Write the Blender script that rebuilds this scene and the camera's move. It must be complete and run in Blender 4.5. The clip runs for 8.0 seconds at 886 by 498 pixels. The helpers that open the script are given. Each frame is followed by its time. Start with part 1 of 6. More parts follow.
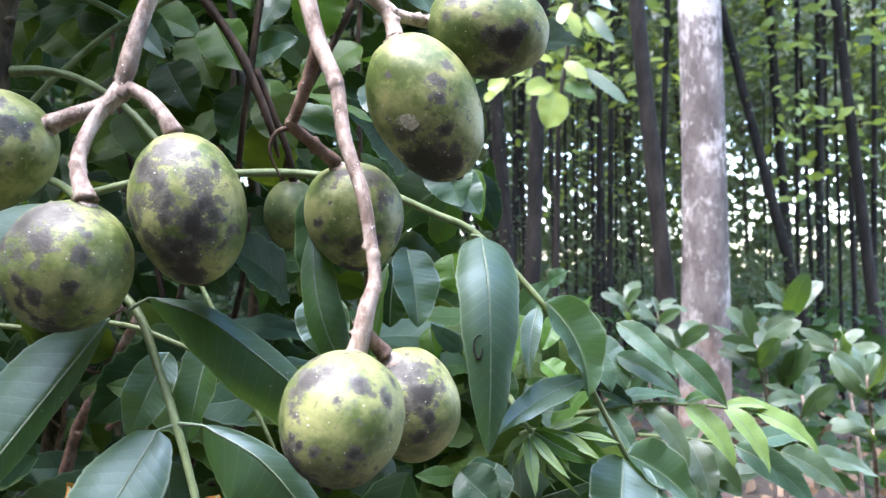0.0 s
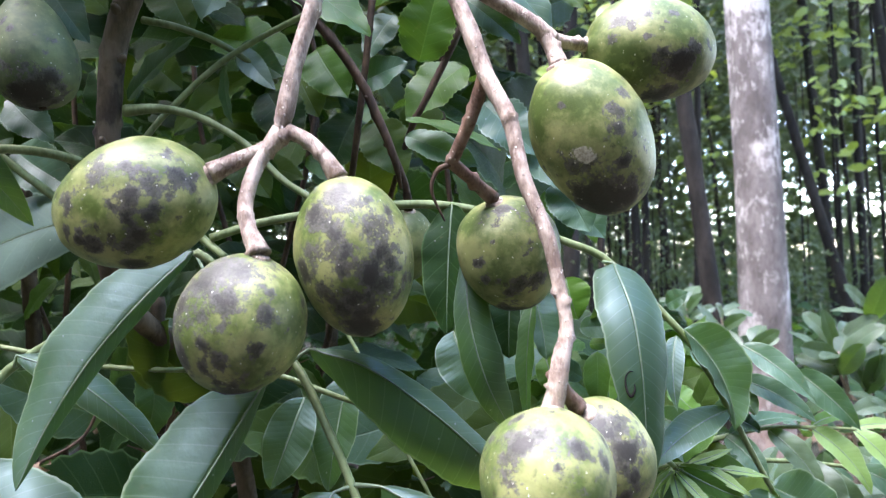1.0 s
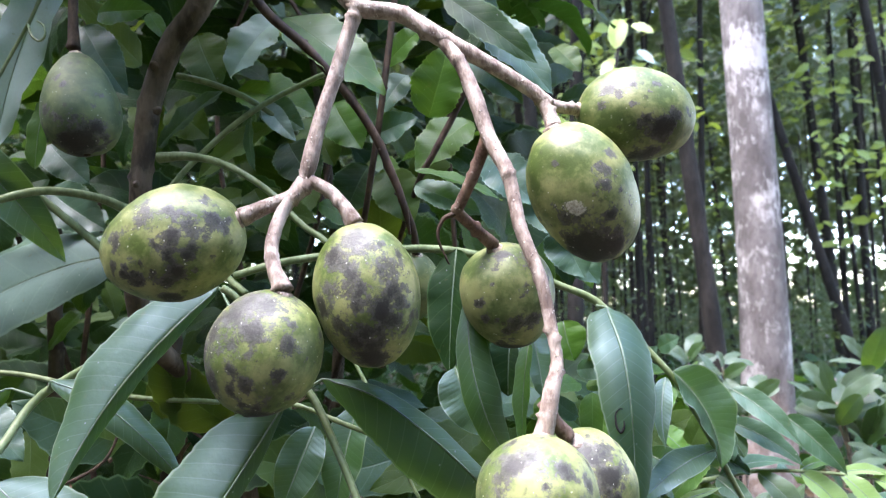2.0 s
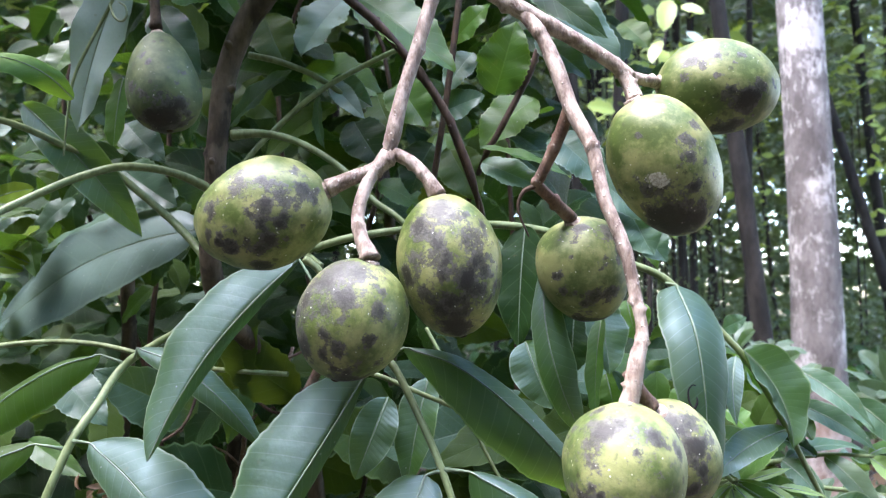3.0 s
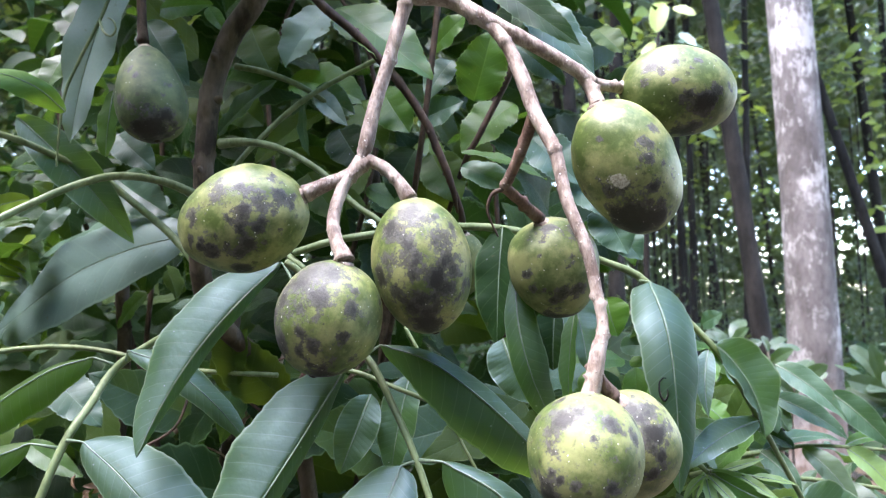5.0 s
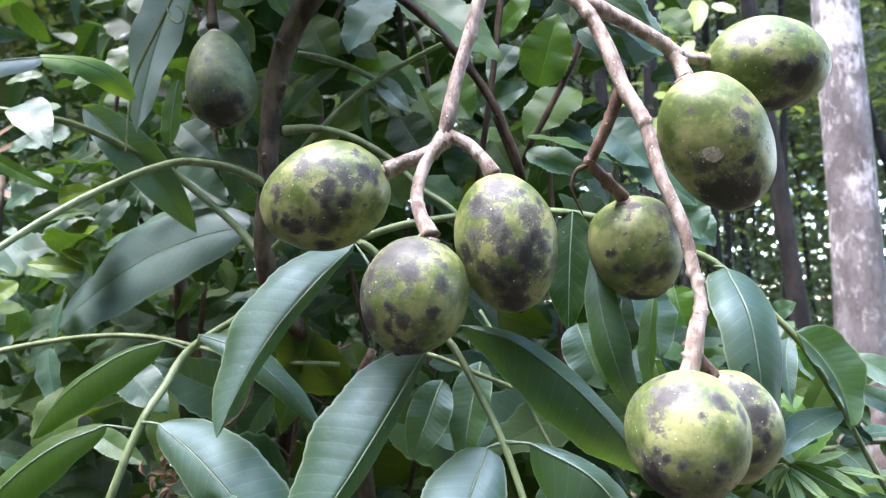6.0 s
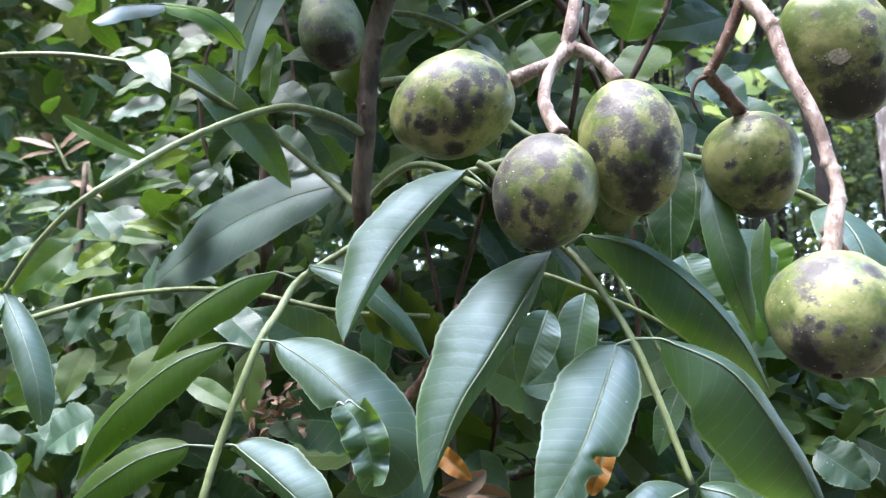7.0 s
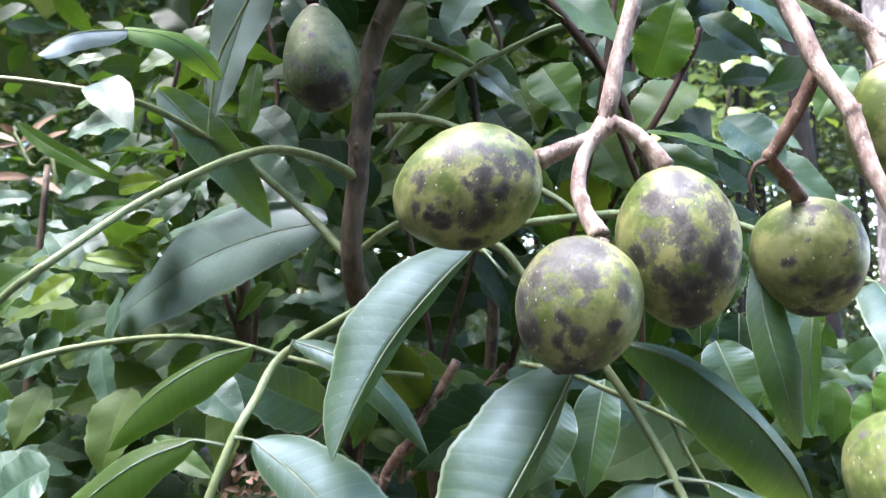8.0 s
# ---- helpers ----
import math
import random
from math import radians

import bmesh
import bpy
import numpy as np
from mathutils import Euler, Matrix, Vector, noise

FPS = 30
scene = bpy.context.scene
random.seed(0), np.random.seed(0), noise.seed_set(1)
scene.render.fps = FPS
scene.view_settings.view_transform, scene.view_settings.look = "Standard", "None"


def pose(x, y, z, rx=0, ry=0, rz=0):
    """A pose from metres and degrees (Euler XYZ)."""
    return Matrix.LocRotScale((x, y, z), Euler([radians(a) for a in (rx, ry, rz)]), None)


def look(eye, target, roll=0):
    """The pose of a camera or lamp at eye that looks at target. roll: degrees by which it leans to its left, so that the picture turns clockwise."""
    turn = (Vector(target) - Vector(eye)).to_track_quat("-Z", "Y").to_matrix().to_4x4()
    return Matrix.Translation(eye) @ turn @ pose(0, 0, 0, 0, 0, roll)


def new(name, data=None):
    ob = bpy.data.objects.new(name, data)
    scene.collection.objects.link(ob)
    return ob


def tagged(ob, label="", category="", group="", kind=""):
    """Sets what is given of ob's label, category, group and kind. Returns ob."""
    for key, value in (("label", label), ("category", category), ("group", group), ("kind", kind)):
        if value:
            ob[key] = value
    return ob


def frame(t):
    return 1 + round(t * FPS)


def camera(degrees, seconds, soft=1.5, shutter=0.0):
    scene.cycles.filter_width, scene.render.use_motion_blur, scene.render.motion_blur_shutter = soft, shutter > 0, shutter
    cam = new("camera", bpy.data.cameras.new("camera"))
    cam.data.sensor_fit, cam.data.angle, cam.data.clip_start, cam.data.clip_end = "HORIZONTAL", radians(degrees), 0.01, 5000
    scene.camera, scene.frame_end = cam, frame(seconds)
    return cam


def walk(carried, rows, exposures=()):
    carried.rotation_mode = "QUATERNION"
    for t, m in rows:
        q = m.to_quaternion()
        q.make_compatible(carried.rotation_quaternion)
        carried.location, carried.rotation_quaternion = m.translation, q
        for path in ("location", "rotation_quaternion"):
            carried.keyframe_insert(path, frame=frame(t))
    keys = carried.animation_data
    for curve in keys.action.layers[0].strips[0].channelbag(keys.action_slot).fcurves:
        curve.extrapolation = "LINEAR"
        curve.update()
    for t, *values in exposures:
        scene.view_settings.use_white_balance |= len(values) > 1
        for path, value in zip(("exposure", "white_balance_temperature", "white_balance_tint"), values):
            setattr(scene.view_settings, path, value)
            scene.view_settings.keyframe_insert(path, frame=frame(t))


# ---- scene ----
cam = camera(67.0, 8.0, 1.2, 0.2)
# seconds, eye, (yaw to the left, pitch up, roll to the left)
PATH = [
    (0, (0.0003, 0.0000, 1.1002), (0.03, 2.00, 0.00)),
    (0.5, (-0.0347, -0.0026, 1.1017), (1.65, 3.24, -0.62)),
    (1, (-0.0680, 0.0180, 1.1191), (2.24, 2.43, -1.85)),
    (1.2, (-0.0662, 0.0030, 1.1256), (3.08, 3.03, -1.81)),
    (2.3, (-0.0666, -0.0159, 1.1137), (2.71, 6.61, -0.23)),
    (2.5, (-0.0780, -0.0170, 1.1156), (3.67, 6.06, -0.18)),
    (3, (-0.0883, -0.0197, 1.1078), (5.80, 5.13, 0.05)),
    (3.5, (-0.0726, -0.0245, 1.1132), (5.36, 5.02, -1.28)),
    (4, (-0.0737, -0.0289, 1.1084), (5.71, 4.52, -0.88)),
    (4.2, (-0.0715, -0.0360, 1.1120), (5.98, 4.71, -0.96)),
    (5.3, (-0.0716, -0.0307, 1.0930), (5.94, 5.53, -0.78)),
    (5.5, (-0.0817, -0.0246, 1.0818), (6.61, 5.20, -0.65)),
    (6, (-0.1016, -0.0285, 1.0912), (8.30, 5.99, -0.65)),
    (6.5, (-0.1159, -0.0325, 1.0401), (9.73, 8.22, -0.40)),
    (7, (-0.1497, -0.0366, 1.0251), (11.10, 8.69, -0.09)),
    (7.5, (-0.1652, -0.0288, 1.0410), (10.69, 7.25, 0.76)),
    (8, (-0.1731, 0.0068, 1.0935), (9.32, 6.48, 1.03)),
]
EXPOSURES = ((0.0, 4.05, 6400, 17), (6.0, 4.10, 6400, 17), (7.0, 4.20, 6400, 17), (8.0, 4.32, 6500, 19))
walk(cam, [(t, pose(*eye, 0, 0, yaw) @ pose(0, 0, 0, 90 + pitch, 0, 0) @ pose(0, 0, 0, 0, 0, roll)) for t, eye, (yaw, pitch, roll) in PATH], EXPOSURES)
cam.data.dof.use_dof, cam.data.dof.focus_distance, cam.data.dof.aperture_fstop = True, 0.36, 16.0

# ---- light ----
world = bpy.data.worlds.new("sky")
scene.world = world
world.use_nodes = True
sky = world.node_tree.nodes.new("ShaderNodeTexSky")
sky.sky_type, sky.sun_disc = "NISHITA", False
sky.sun_elevation, sky.sun_rotation = radians(70), radians(232)
sky.air_density, sky.dust_density, sky.ozone_density = 1.2, 1.0, 2.0
backing = world.node_tree.nodes["Background"]
haze = world.node_tree.nodes.new("ShaderNodeHueSaturation")
haze.inputs["Saturation"].default_value = 1.0
world.node_tree.links.new(sky.outputs[0], haze.inputs["Color"])
world.node_tree.links.new(haze.outputs[0], backing.inputs[0])
backing.inputs[1].default_value = 0.135
sun_lamp = new("sun", bpy.data.lights.new("sun", "SUN"))
sun_lamp.data.energy, sun_lamp.data.angle, sun_lamp.data.color = 1.38, radians(45), (1.0, 0.945, 0.93)
sun_lamp.matrix_world = look((-1.3, -0.6, 5.0), (0, 0.4, 0.4))


# ---- materials ----
def material(name):
    m = bpy.data.materials.new(name)
    m.use_nodes = True
    nt = m.node_tree
    return m, nt, nt.nodes["Principled BSDF"]


def node(nt, kind, **values):
    n = nt.nodes.new("ShaderNode" + kind)
    for key, value in values.items():
        n.inputs[key].default_value = value
    return n


def calc(nt, op, a, b=None, c=None):
    n = nt.nodes.new("ShaderNodeMath")
    n.operation = op
    for i, v in enumerate((a, b, c)):
        if v is None:
            continue
        if isinstance(v, (int, float)):
            n.inputs[i].default_value = v
        else:
            nt.links.new(v, n.inputs[i])
    return n.outputs[0]


def blend(nt, fac, a, b):
    n = nt.nodes.new("ShaderNodeMix")
    n.data_type = "RGBA"
    for i, v in ((0, fac), (6, a), (7, b)):
        if isinstance(v, (int, float)):
            n.inputs[i].default_value = v
        elif isinstance(v, tuple):
            n.inputs[i].default_value = (*v, 1)
        else:
            nt.links.new(v, n.inputs[i])
    return n.outputs[2]


def ramp(nt, value, lo, hi):
    n = nt.nodes.new("ShaderNodeMapRange")
    n.interpolation_type = "SMOOTHSTEP"
    nt.links.new(value, n.inputs[0])
    n.inputs[1].default_value, n.inputs[2].default_value = lo, hi
    return n.outputs[0]


def coords(nt, what="Object"):
    return nt.nodes.new("ShaderNodeTexCoord").outputs[what]


def noise_of(nt, vec, scale, detail=3.0, rough=0.5):
    n = node(nt, "TexNoise", Scale=scale, Detail=detail, Roughness=rough)
    nt.links.new(vec, n.inputs["Vector"])
    return n.outputs["Fac"]


def bumped(nt, bsdf, height, strength, distance):
    b = node(nt, "Bump", Strength=strength, Distance=distance)
    nt.links.new(height, b.inputs["Height"])
    nt.links.new(b.outputs[0], bsdf.inputs["Normal"])
    return b.outputs[0]


def leaf_material(name, dark, light, vein, rough=0.36, through_light=0.25, count=17.0, glow=(0.16, 0.30, 0.03), spots=0.35, gloss=0.5, sky_tint=(0.88, 0.95, 1.0)):
    """A leaf blade: midrib and side veins run by the blade's own map; a second colour in patches; thin enough to let light through."""
    m, nt, p = material(name)
    uv = nt.nodes.new("ShaderNodeSeparateXYZ")
    nt.links.new(coords(nt, "UV"), uv.inputs[0])
    across = calc(nt, "ABSOLUTE", calc(nt, "SUBTRACT", uv.outputs[1], 0.5))
    rib = calc(nt, "SUBTRACT", 1.0, ramp(nt, across, 0.006, 0.020))
    edge = ramp(nt, across, 0.464, 0.486)
    run = calc(nt, "SUBTRACT", calc(nt, "MULTIPLY", uv.outputs[0], count), calc(nt, "MULTIPLY", across, 3.0))
    saw = calc(nt, "ABSOLUTE", calc(nt, "SUBTRACT", calc(nt, "FRACT", run), 0.5))
    side = calc(nt, "SUBTRACT", 1.0, ramp(nt, saw, 0.0, 0.06))
    obj = coords(nt, "Object")
    rnd = nt.nodes.new("ShaderNodeObjectInfo").outputs["Random"]
    patch = ramp(nt, noise_of(nt, obj, 38.0, 4.0), 0.35, 0.7)
    fine = noise_of(nt, obj, 420.0, 2.0)
    tone = calc(nt, "ADD", calc(nt, "MULTIPLY", patch, 0.55), calc(nt, "MULTIPLY", rnd, 0.5))
    col = blend(nt, tone, dark, light)
    col = blend(nt, calc(nt, "MULTIPLY", fine, 0.25), col, tuple(c * 0.55 for c in dark))
    blot = calc(nt, "MULTIPLY", ramp(nt, noise_of(nt, obj, 150.0, 2.0), 0.68, 0.74), spots)
    col = blend(nt, blot, col, (0.10, 0.085, 0.035))
    col = blend(nt, calc(nt, "MULTIPLY", side, 0.27), col, vein)
    col = blend(nt, calc(nt, "MAXIMUM", calc(nt, "MULTIPLY", rib, 0.34), calc(nt, "MULTIPLY", edge, 0.66)), col, vein)
    cells = node(nt, "TexVoronoi", Scale=150.0)
    nt.links.new(obj, cells.inputs["Vector"])
    speck = calc(nt, "MULTIPLY", calc(nt, "SUBTRACT", 1.0, ramp(nt, cells.outputs["Distance"], 0.05, 0.10)), ramp(nt, noise_of(nt, obj, 60.0, 2.0), 0.55, 0.62))
    col = blend(nt, calc(nt, "MULTIPLY", speck, 0.7), col, (0.45, 0.46, 0.40))
    nt.links.new(col, p.inputs["Base Color"])
    nt.links.new(calc(nt, "ADD", calc(nt, "MULTIPLY", patch, 0.16), rough), p.inputs["Roughness"])
    p.inputs["Specular IOR Level"].default_value = gloss
    # the specular tint carries the blue of the reflected sky
    p.inputs["Specular Tint"].default_value = (*sky_tint, 1)
    pillow = ramp(nt, saw, 0.0, 0.42)
    height = calc(nt, "SUBTRACT", calc(nt, "MULTIPLY", fine, 0.18), rib)
    height = calc(nt, "ADD", height, calc(nt, "MULTIPLY", pillow, 0.13))
    height = calc(nt, "ADD", height, calc(nt, "MULTIPLY", noise_of(nt, obj, 110.0, 3.0), 0.55))
    nrm = bumped(nt, p, height, 0.45, 0.0009)
    tr = node(nt, "BsdfTranslucent")
    nt.links.new(blend(nt, calc(nt, "MULTIPLY", patch, 0.5), glow, tuple(c * 0.6 for c in glow)), tr.inputs["Color"])
    nt.links.new(nrm, tr.inputs["Normal"])
    mix = node(nt, "MixShader", Fac=through_light)
    nt.links.new(p.outputs[0], mix.inputs[1])
    nt.links.new(tr.outputs[0], mix.inputs[2])
    nt.links.new(mix.outputs[0], nt.nodes["Material Output"].inputs["Surface"])
    return m


LEAF = leaf_material("leaflet_green", (0.019, 0.047, 0.021), (0.040, 0.084, 0.044), (0.25, 0.32, 0.21), rough=0.46, through_light=0.40, gloss=1.0, glow=(0.19, 0.35, 0.03), sky_tint=(0.62, 0.83, 1.0))
UNDER = leaf_material("leaflet_underside", (0.026, 0.060, 0.012), (0.050, 0.098, 0.020), (0.20, 0.28, 0.14), rough=0.5, through_light=0.5, gloss=0.35, glow=(0.25, 0.44, 0.03))
# near-black green: the shade deep in the shrub is put into the colour
SHRUB = leaf_material("shaded_shrub_leaf", (0.004, 0.014, 0.005), (0.012, 0.037, 0.010), (0.09, 0.16, 0.06), rough=0.50, count=8.0, through_light=0.17, gloss=0.18, glow=(0.12, 0.26, 0.02))
OLIVE = leaf_material("olive_leaf_green", (0.019, 0.043, 0.008), (0.047, 0.088, 0.014), (0.11, 0.17, 0.06), rough=0.50, count=8.0, through_light=0.25, gloss=0.22, glow=(0.20, 0.30, 0.02))
FRESH = leaf_material("fresh_leaf_green", (0.105, 0.19, 0.055), (0.20, 0.31, 0.105), (0.30, 0.40, 0.20), rough=0.36, through_light=0.3, spots=0.05, glow=(0.26, 0.42, 0.06))
# yellow-green of young leaves; in the forest it stands for light shining through
YOUNG_BACKLIT = leaf_material("young_and_backlit_leaf_green", (0.18, 0.25, 0.045), (0.29, 0.37, 0.085), (0.32, 0.42, 0.20), rough=0.38, through_light=0.35, spots=0.05, glow=(0.40, 0.50, 0.05))
BRIGHT = leaf_material("bright_leaf_green", (0.018, 0.060, 0.009), (0.044, 0.108, 0.016), (0.17, 0.27, 0.09), rough=0.42, count=8.0, through_light=0.35, gloss=0.4, glow=(0.20, 0.36, 0.03))
# brighter copy of the bright leaf green, for leaves that look lit through
BACKLIT_LIME = leaf_material("backlit_lime_leaf", (0.045, 0.120, 0.016), (0.085, 0.180, 0.026), (0.16, 0.27, 0.08), rough=0.4, count=8.0, through_light=0.3, gloss=0.4, glow=(0.20, 0.38, 0.03))
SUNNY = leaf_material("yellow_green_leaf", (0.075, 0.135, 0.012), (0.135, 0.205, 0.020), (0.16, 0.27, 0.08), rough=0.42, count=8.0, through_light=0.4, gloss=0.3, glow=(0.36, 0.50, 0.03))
PALE = leaf_material("bluish_leaf_green", (0.026, 0.064, 0.038), (0.058, 0.118, 0.078), (0.17, 0.25, 0.17), rough=0.42, count=9.0, through_light=0.2, gloss=0.4)
# pale blue-green base colour stands for the sheen on one large leaf
BLUISH_SHEEN = leaf_material("bluish_sheen_leaf", (0.072, 0.120, 0.106), (0.128, 0.195, 0.175), (0.17, 0.25, 0.20), rough=0.42, count=9.0, through_light=0.15)
BUSH = leaf_material("bush_leaf_green", (0.036, 0.066, 0.040), (0.090, 0.135, 0.082), (0.14, 0.22, 0.13), rough=0.36, count=9.0, through_light=0.25)
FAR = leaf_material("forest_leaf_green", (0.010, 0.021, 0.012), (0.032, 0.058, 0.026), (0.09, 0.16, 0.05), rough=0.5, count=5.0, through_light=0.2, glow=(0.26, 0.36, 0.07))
# silvery base colour puts sky sheen into leaves that reflect little sky
SILVER_SHEEN = leaf_material("silvery_sheen_leaf", (0.19, 0.27, 0.245), (0.30, 0.39, 0.37), (0.26, 0.33, 0.28), rough=0.42, count=9.0, through_light=0.2)
# whitish colour stands for sky sheen on a folded leaf; also a torn edge
SHEEN_TEAR = leaf_material("leaf_sheen_and_torn_edge", (0.34, 0.42, 0.41), (0.46, 0.54, 0.53), (0.36, 0.43, 0.40), rough=0.4, count=9.0, through_light=0.15, spots=0.1)
DRY = leaf_material("dry_leaf_brown", (0.12, 0.075, 0.045), (0.25, 0.17, 0.11), (0.32, 0.24, 0.16), rough=0.6, count=8.0, through_light=0.15, glow=(0.25, 0.12, 0.03))
ORANGE = leaf_material("withered_leaf_orange", (0.22, 0.085, 0.010), (0.36, 0.17, 0.02), (0.5, 0.35, 0.1), rough=0.5, through_light=0.3, glow=(0.6, 0.25, 0.02))


def fruit_material():
    m, nt, p = material("fruit_skin")
    obj = coords(nt, "Object")
    info = nt.nodes.new("ShaderNodeObjectInfo")
    shift = node(nt, "VectorMath")
    shift.operation = "ADD"
    scaled = node(nt, "VectorMath")
    scaled.operation = "SCALE"
    nt.links.new(info.outputs["Location"], scaled.inputs[0])
    scaled.inputs["Scale"].default_value = 7.3
    nt.links.new(obj, shift.inputs[0])
    nt.links.new(scaled.outputs[0], shift.inputs[1])
    vec = shift.outputs[0]
    marks = nt.nodes.new("ShaderNodeAttribute")
    marks.attribute_name = "soot_shade"
    marks = marks.outputs["Fac"]
    tone = ramp(nt, noise_of(nt, vec, 52.0, 6.0, 0.62), 0.38, 0.66)
    col = blend(nt, tone, (0.068, 0.105, 0.020), (0.300, 0.308, 0.128))
    col = blend(nt, calc(nt, "MULTIPLY", ramp(nt, noise_of(nt, vec, 300.0, 2.0), 0.5, 0.75), 0.3), col, (0.36, 0.42, 0.15))
    # duller skin of some fruits; on shaded ones the darker colour stands for shade
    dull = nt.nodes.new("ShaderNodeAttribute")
    dull.attribute_name = "unripe_shade"
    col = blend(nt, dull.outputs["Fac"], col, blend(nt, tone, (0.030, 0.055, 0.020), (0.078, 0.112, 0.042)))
    # sooty blotches and darkened undersides: broad clouds broken up by a finer grain
    broad = noise_of(nt, vec, 85.0, 6.0, 0.66)
    grain = noise_of(nt, vec, 900.0, 3.0, 0.6)
    crumbs = noise_of(nt, vec, 360.0, 4.0, 0.65)
    rag = calc(nt, "ADD", calc(nt, "MULTIPLY", calc(nt, "SUBTRACT", broad, 0.5), 1.3), calc(nt, "MULTIPLY", calc(nt, "SUBTRACT", grain, 0.5), 1.1))
    rag = calc(nt, "ADD", rag, calc(nt, "MULTIPLY", calc(nt, "SUBTRACT", crumbs, 0.5), 1.9))
    field = calc(nt, "ADD", marks, rag)
    soot_shade = ramp(nt, field, 0.32, 0.74)
    # small dark freckles with ragged rims
    freckles = node(nt, "TexVoronoi", Scale=120.0)
    nt.links.new(vec, freckles.inputs["Vector"])
    ragged = calc(nt, "ADD", freckles.outputs["Distance"], calc(nt, "MULTIPLY", calc(nt, "SUBTRACT", grain, 0.5), 0.35))
    freckle = calc(nt, "MULTIPLY", calc(nt, "SUBTRACT", 1.0, ramp(nt, ragged, 0.13, 0.24)), ramp(nt, noise_of(nt, vec, 55.0, 2.0), 0.50, 0.58))
    col = blend(nt, calc(nt, "MULTIPLY", freckle, 0.75), col, (0.030, 0.034, 0.020))
    col = blend(nt, calc(nt, "MULTIPLY", soot_shade, 0.9), col, blend(nt, ramp(nt, crumbs, 0.38, 0.66), (0.034, 0.032, 0.031), (0.098, 0.094, 0.096)))
    deep = ramp(nt, field, 0.80, 1.35)
    col = blend(nt, calc(nt, "MULTIPLY", deep, 0.92), col, (0.020, 0.019, 0.017))
    # pale corky specks
    cells = node(nt, "TexVoronoi", Scale=190.0)
    nt.links.new(vec, cells.inputs["Vector"])
    speck = calc(nt, "SUBTRACT", 1.0, ramp(nt, cells.outputs["Distance"], 0.045, 0.085))
    speck = calc(nt, "MULTIPLY", speck, ramp(nt, noise_of(nt, vec, 80.0, 2.0), 0.46, 0.58))
    col = blend(nt, calc(nt, "MULTIPLY", speck, 0.7), col, (0.60, 0.60, 0.50))
    healed = nt.nodes.new("ShaderNodeAttribute")
    healed.attribute_name = "cork"
    cork = ramp(nt, calc(nt, "ADD", healed.outputs["Fac"], calc(nt, "MULTIPLY", calc(nt, "SUBTRACT", grain, 0.5), 0.6)), 0.35, 0.6)
    col = blend(nt, calc(nt, "MULTIPLY", cork, 0.9), col, blend(nt, ramp(nt, grain, 0.35, 0.65), (0.36, 0.33, 0.27), (0.66, 0.64, 0.57)))
    # tiny white grains of dust
    dust = node(nt, "TexVoronoi", Scale=420.0)
    nt.links.new(vec, dust.inputs["Vector"])
    grit = calc(nt, "SUBTRACT", 1.0, ramp(nt, dust.outputs["Distance"], 0.10, 0.17))
    grit = calc(nt, "MULTIPLY", grit, ramp(nt, noise_of(nt, vec, 260.0, 2.0), 0.57, 0.63))
    col = blend(nt, calc(nt, "MULTIPLY", grit, 0.9), col, (0.72, 0.72, 0.66))
    nt.links.new(col, p.inputs["Base Color"])
    nt.links.new(calc(nt, "ADD", calc(nt, "ADD", calc(nt, "MULTIPLY", soot_shade, 0.14), calc(nt, "MULTIPLY", dull.outputs["Fac"], 0.25)), 0.41), p.inputs["Roughness"])
    p.inputs["Specular IOR Level"].default_value = 0.5
    p.inputs["Subsurface Weight"].default_value = 0.0
    height = calc(nt, "ADD", calc(nt, "MULTIPLY", speck, 0.6), calc(nt, "MULTIPLY", calc(nt, "MULTIPLY", soot_shade, grain), 0.3))
    height = calc(nt, "ADD", height, calc(nt, "ADD", calc(nt, "MULTIPLY", broad, 0.8), calc(nt, "MULTIPLY", grain, 0.22)))
    bumped(nt, p, height, 0.35, 0.0008)
    return m


FRUIT = fruit_material()


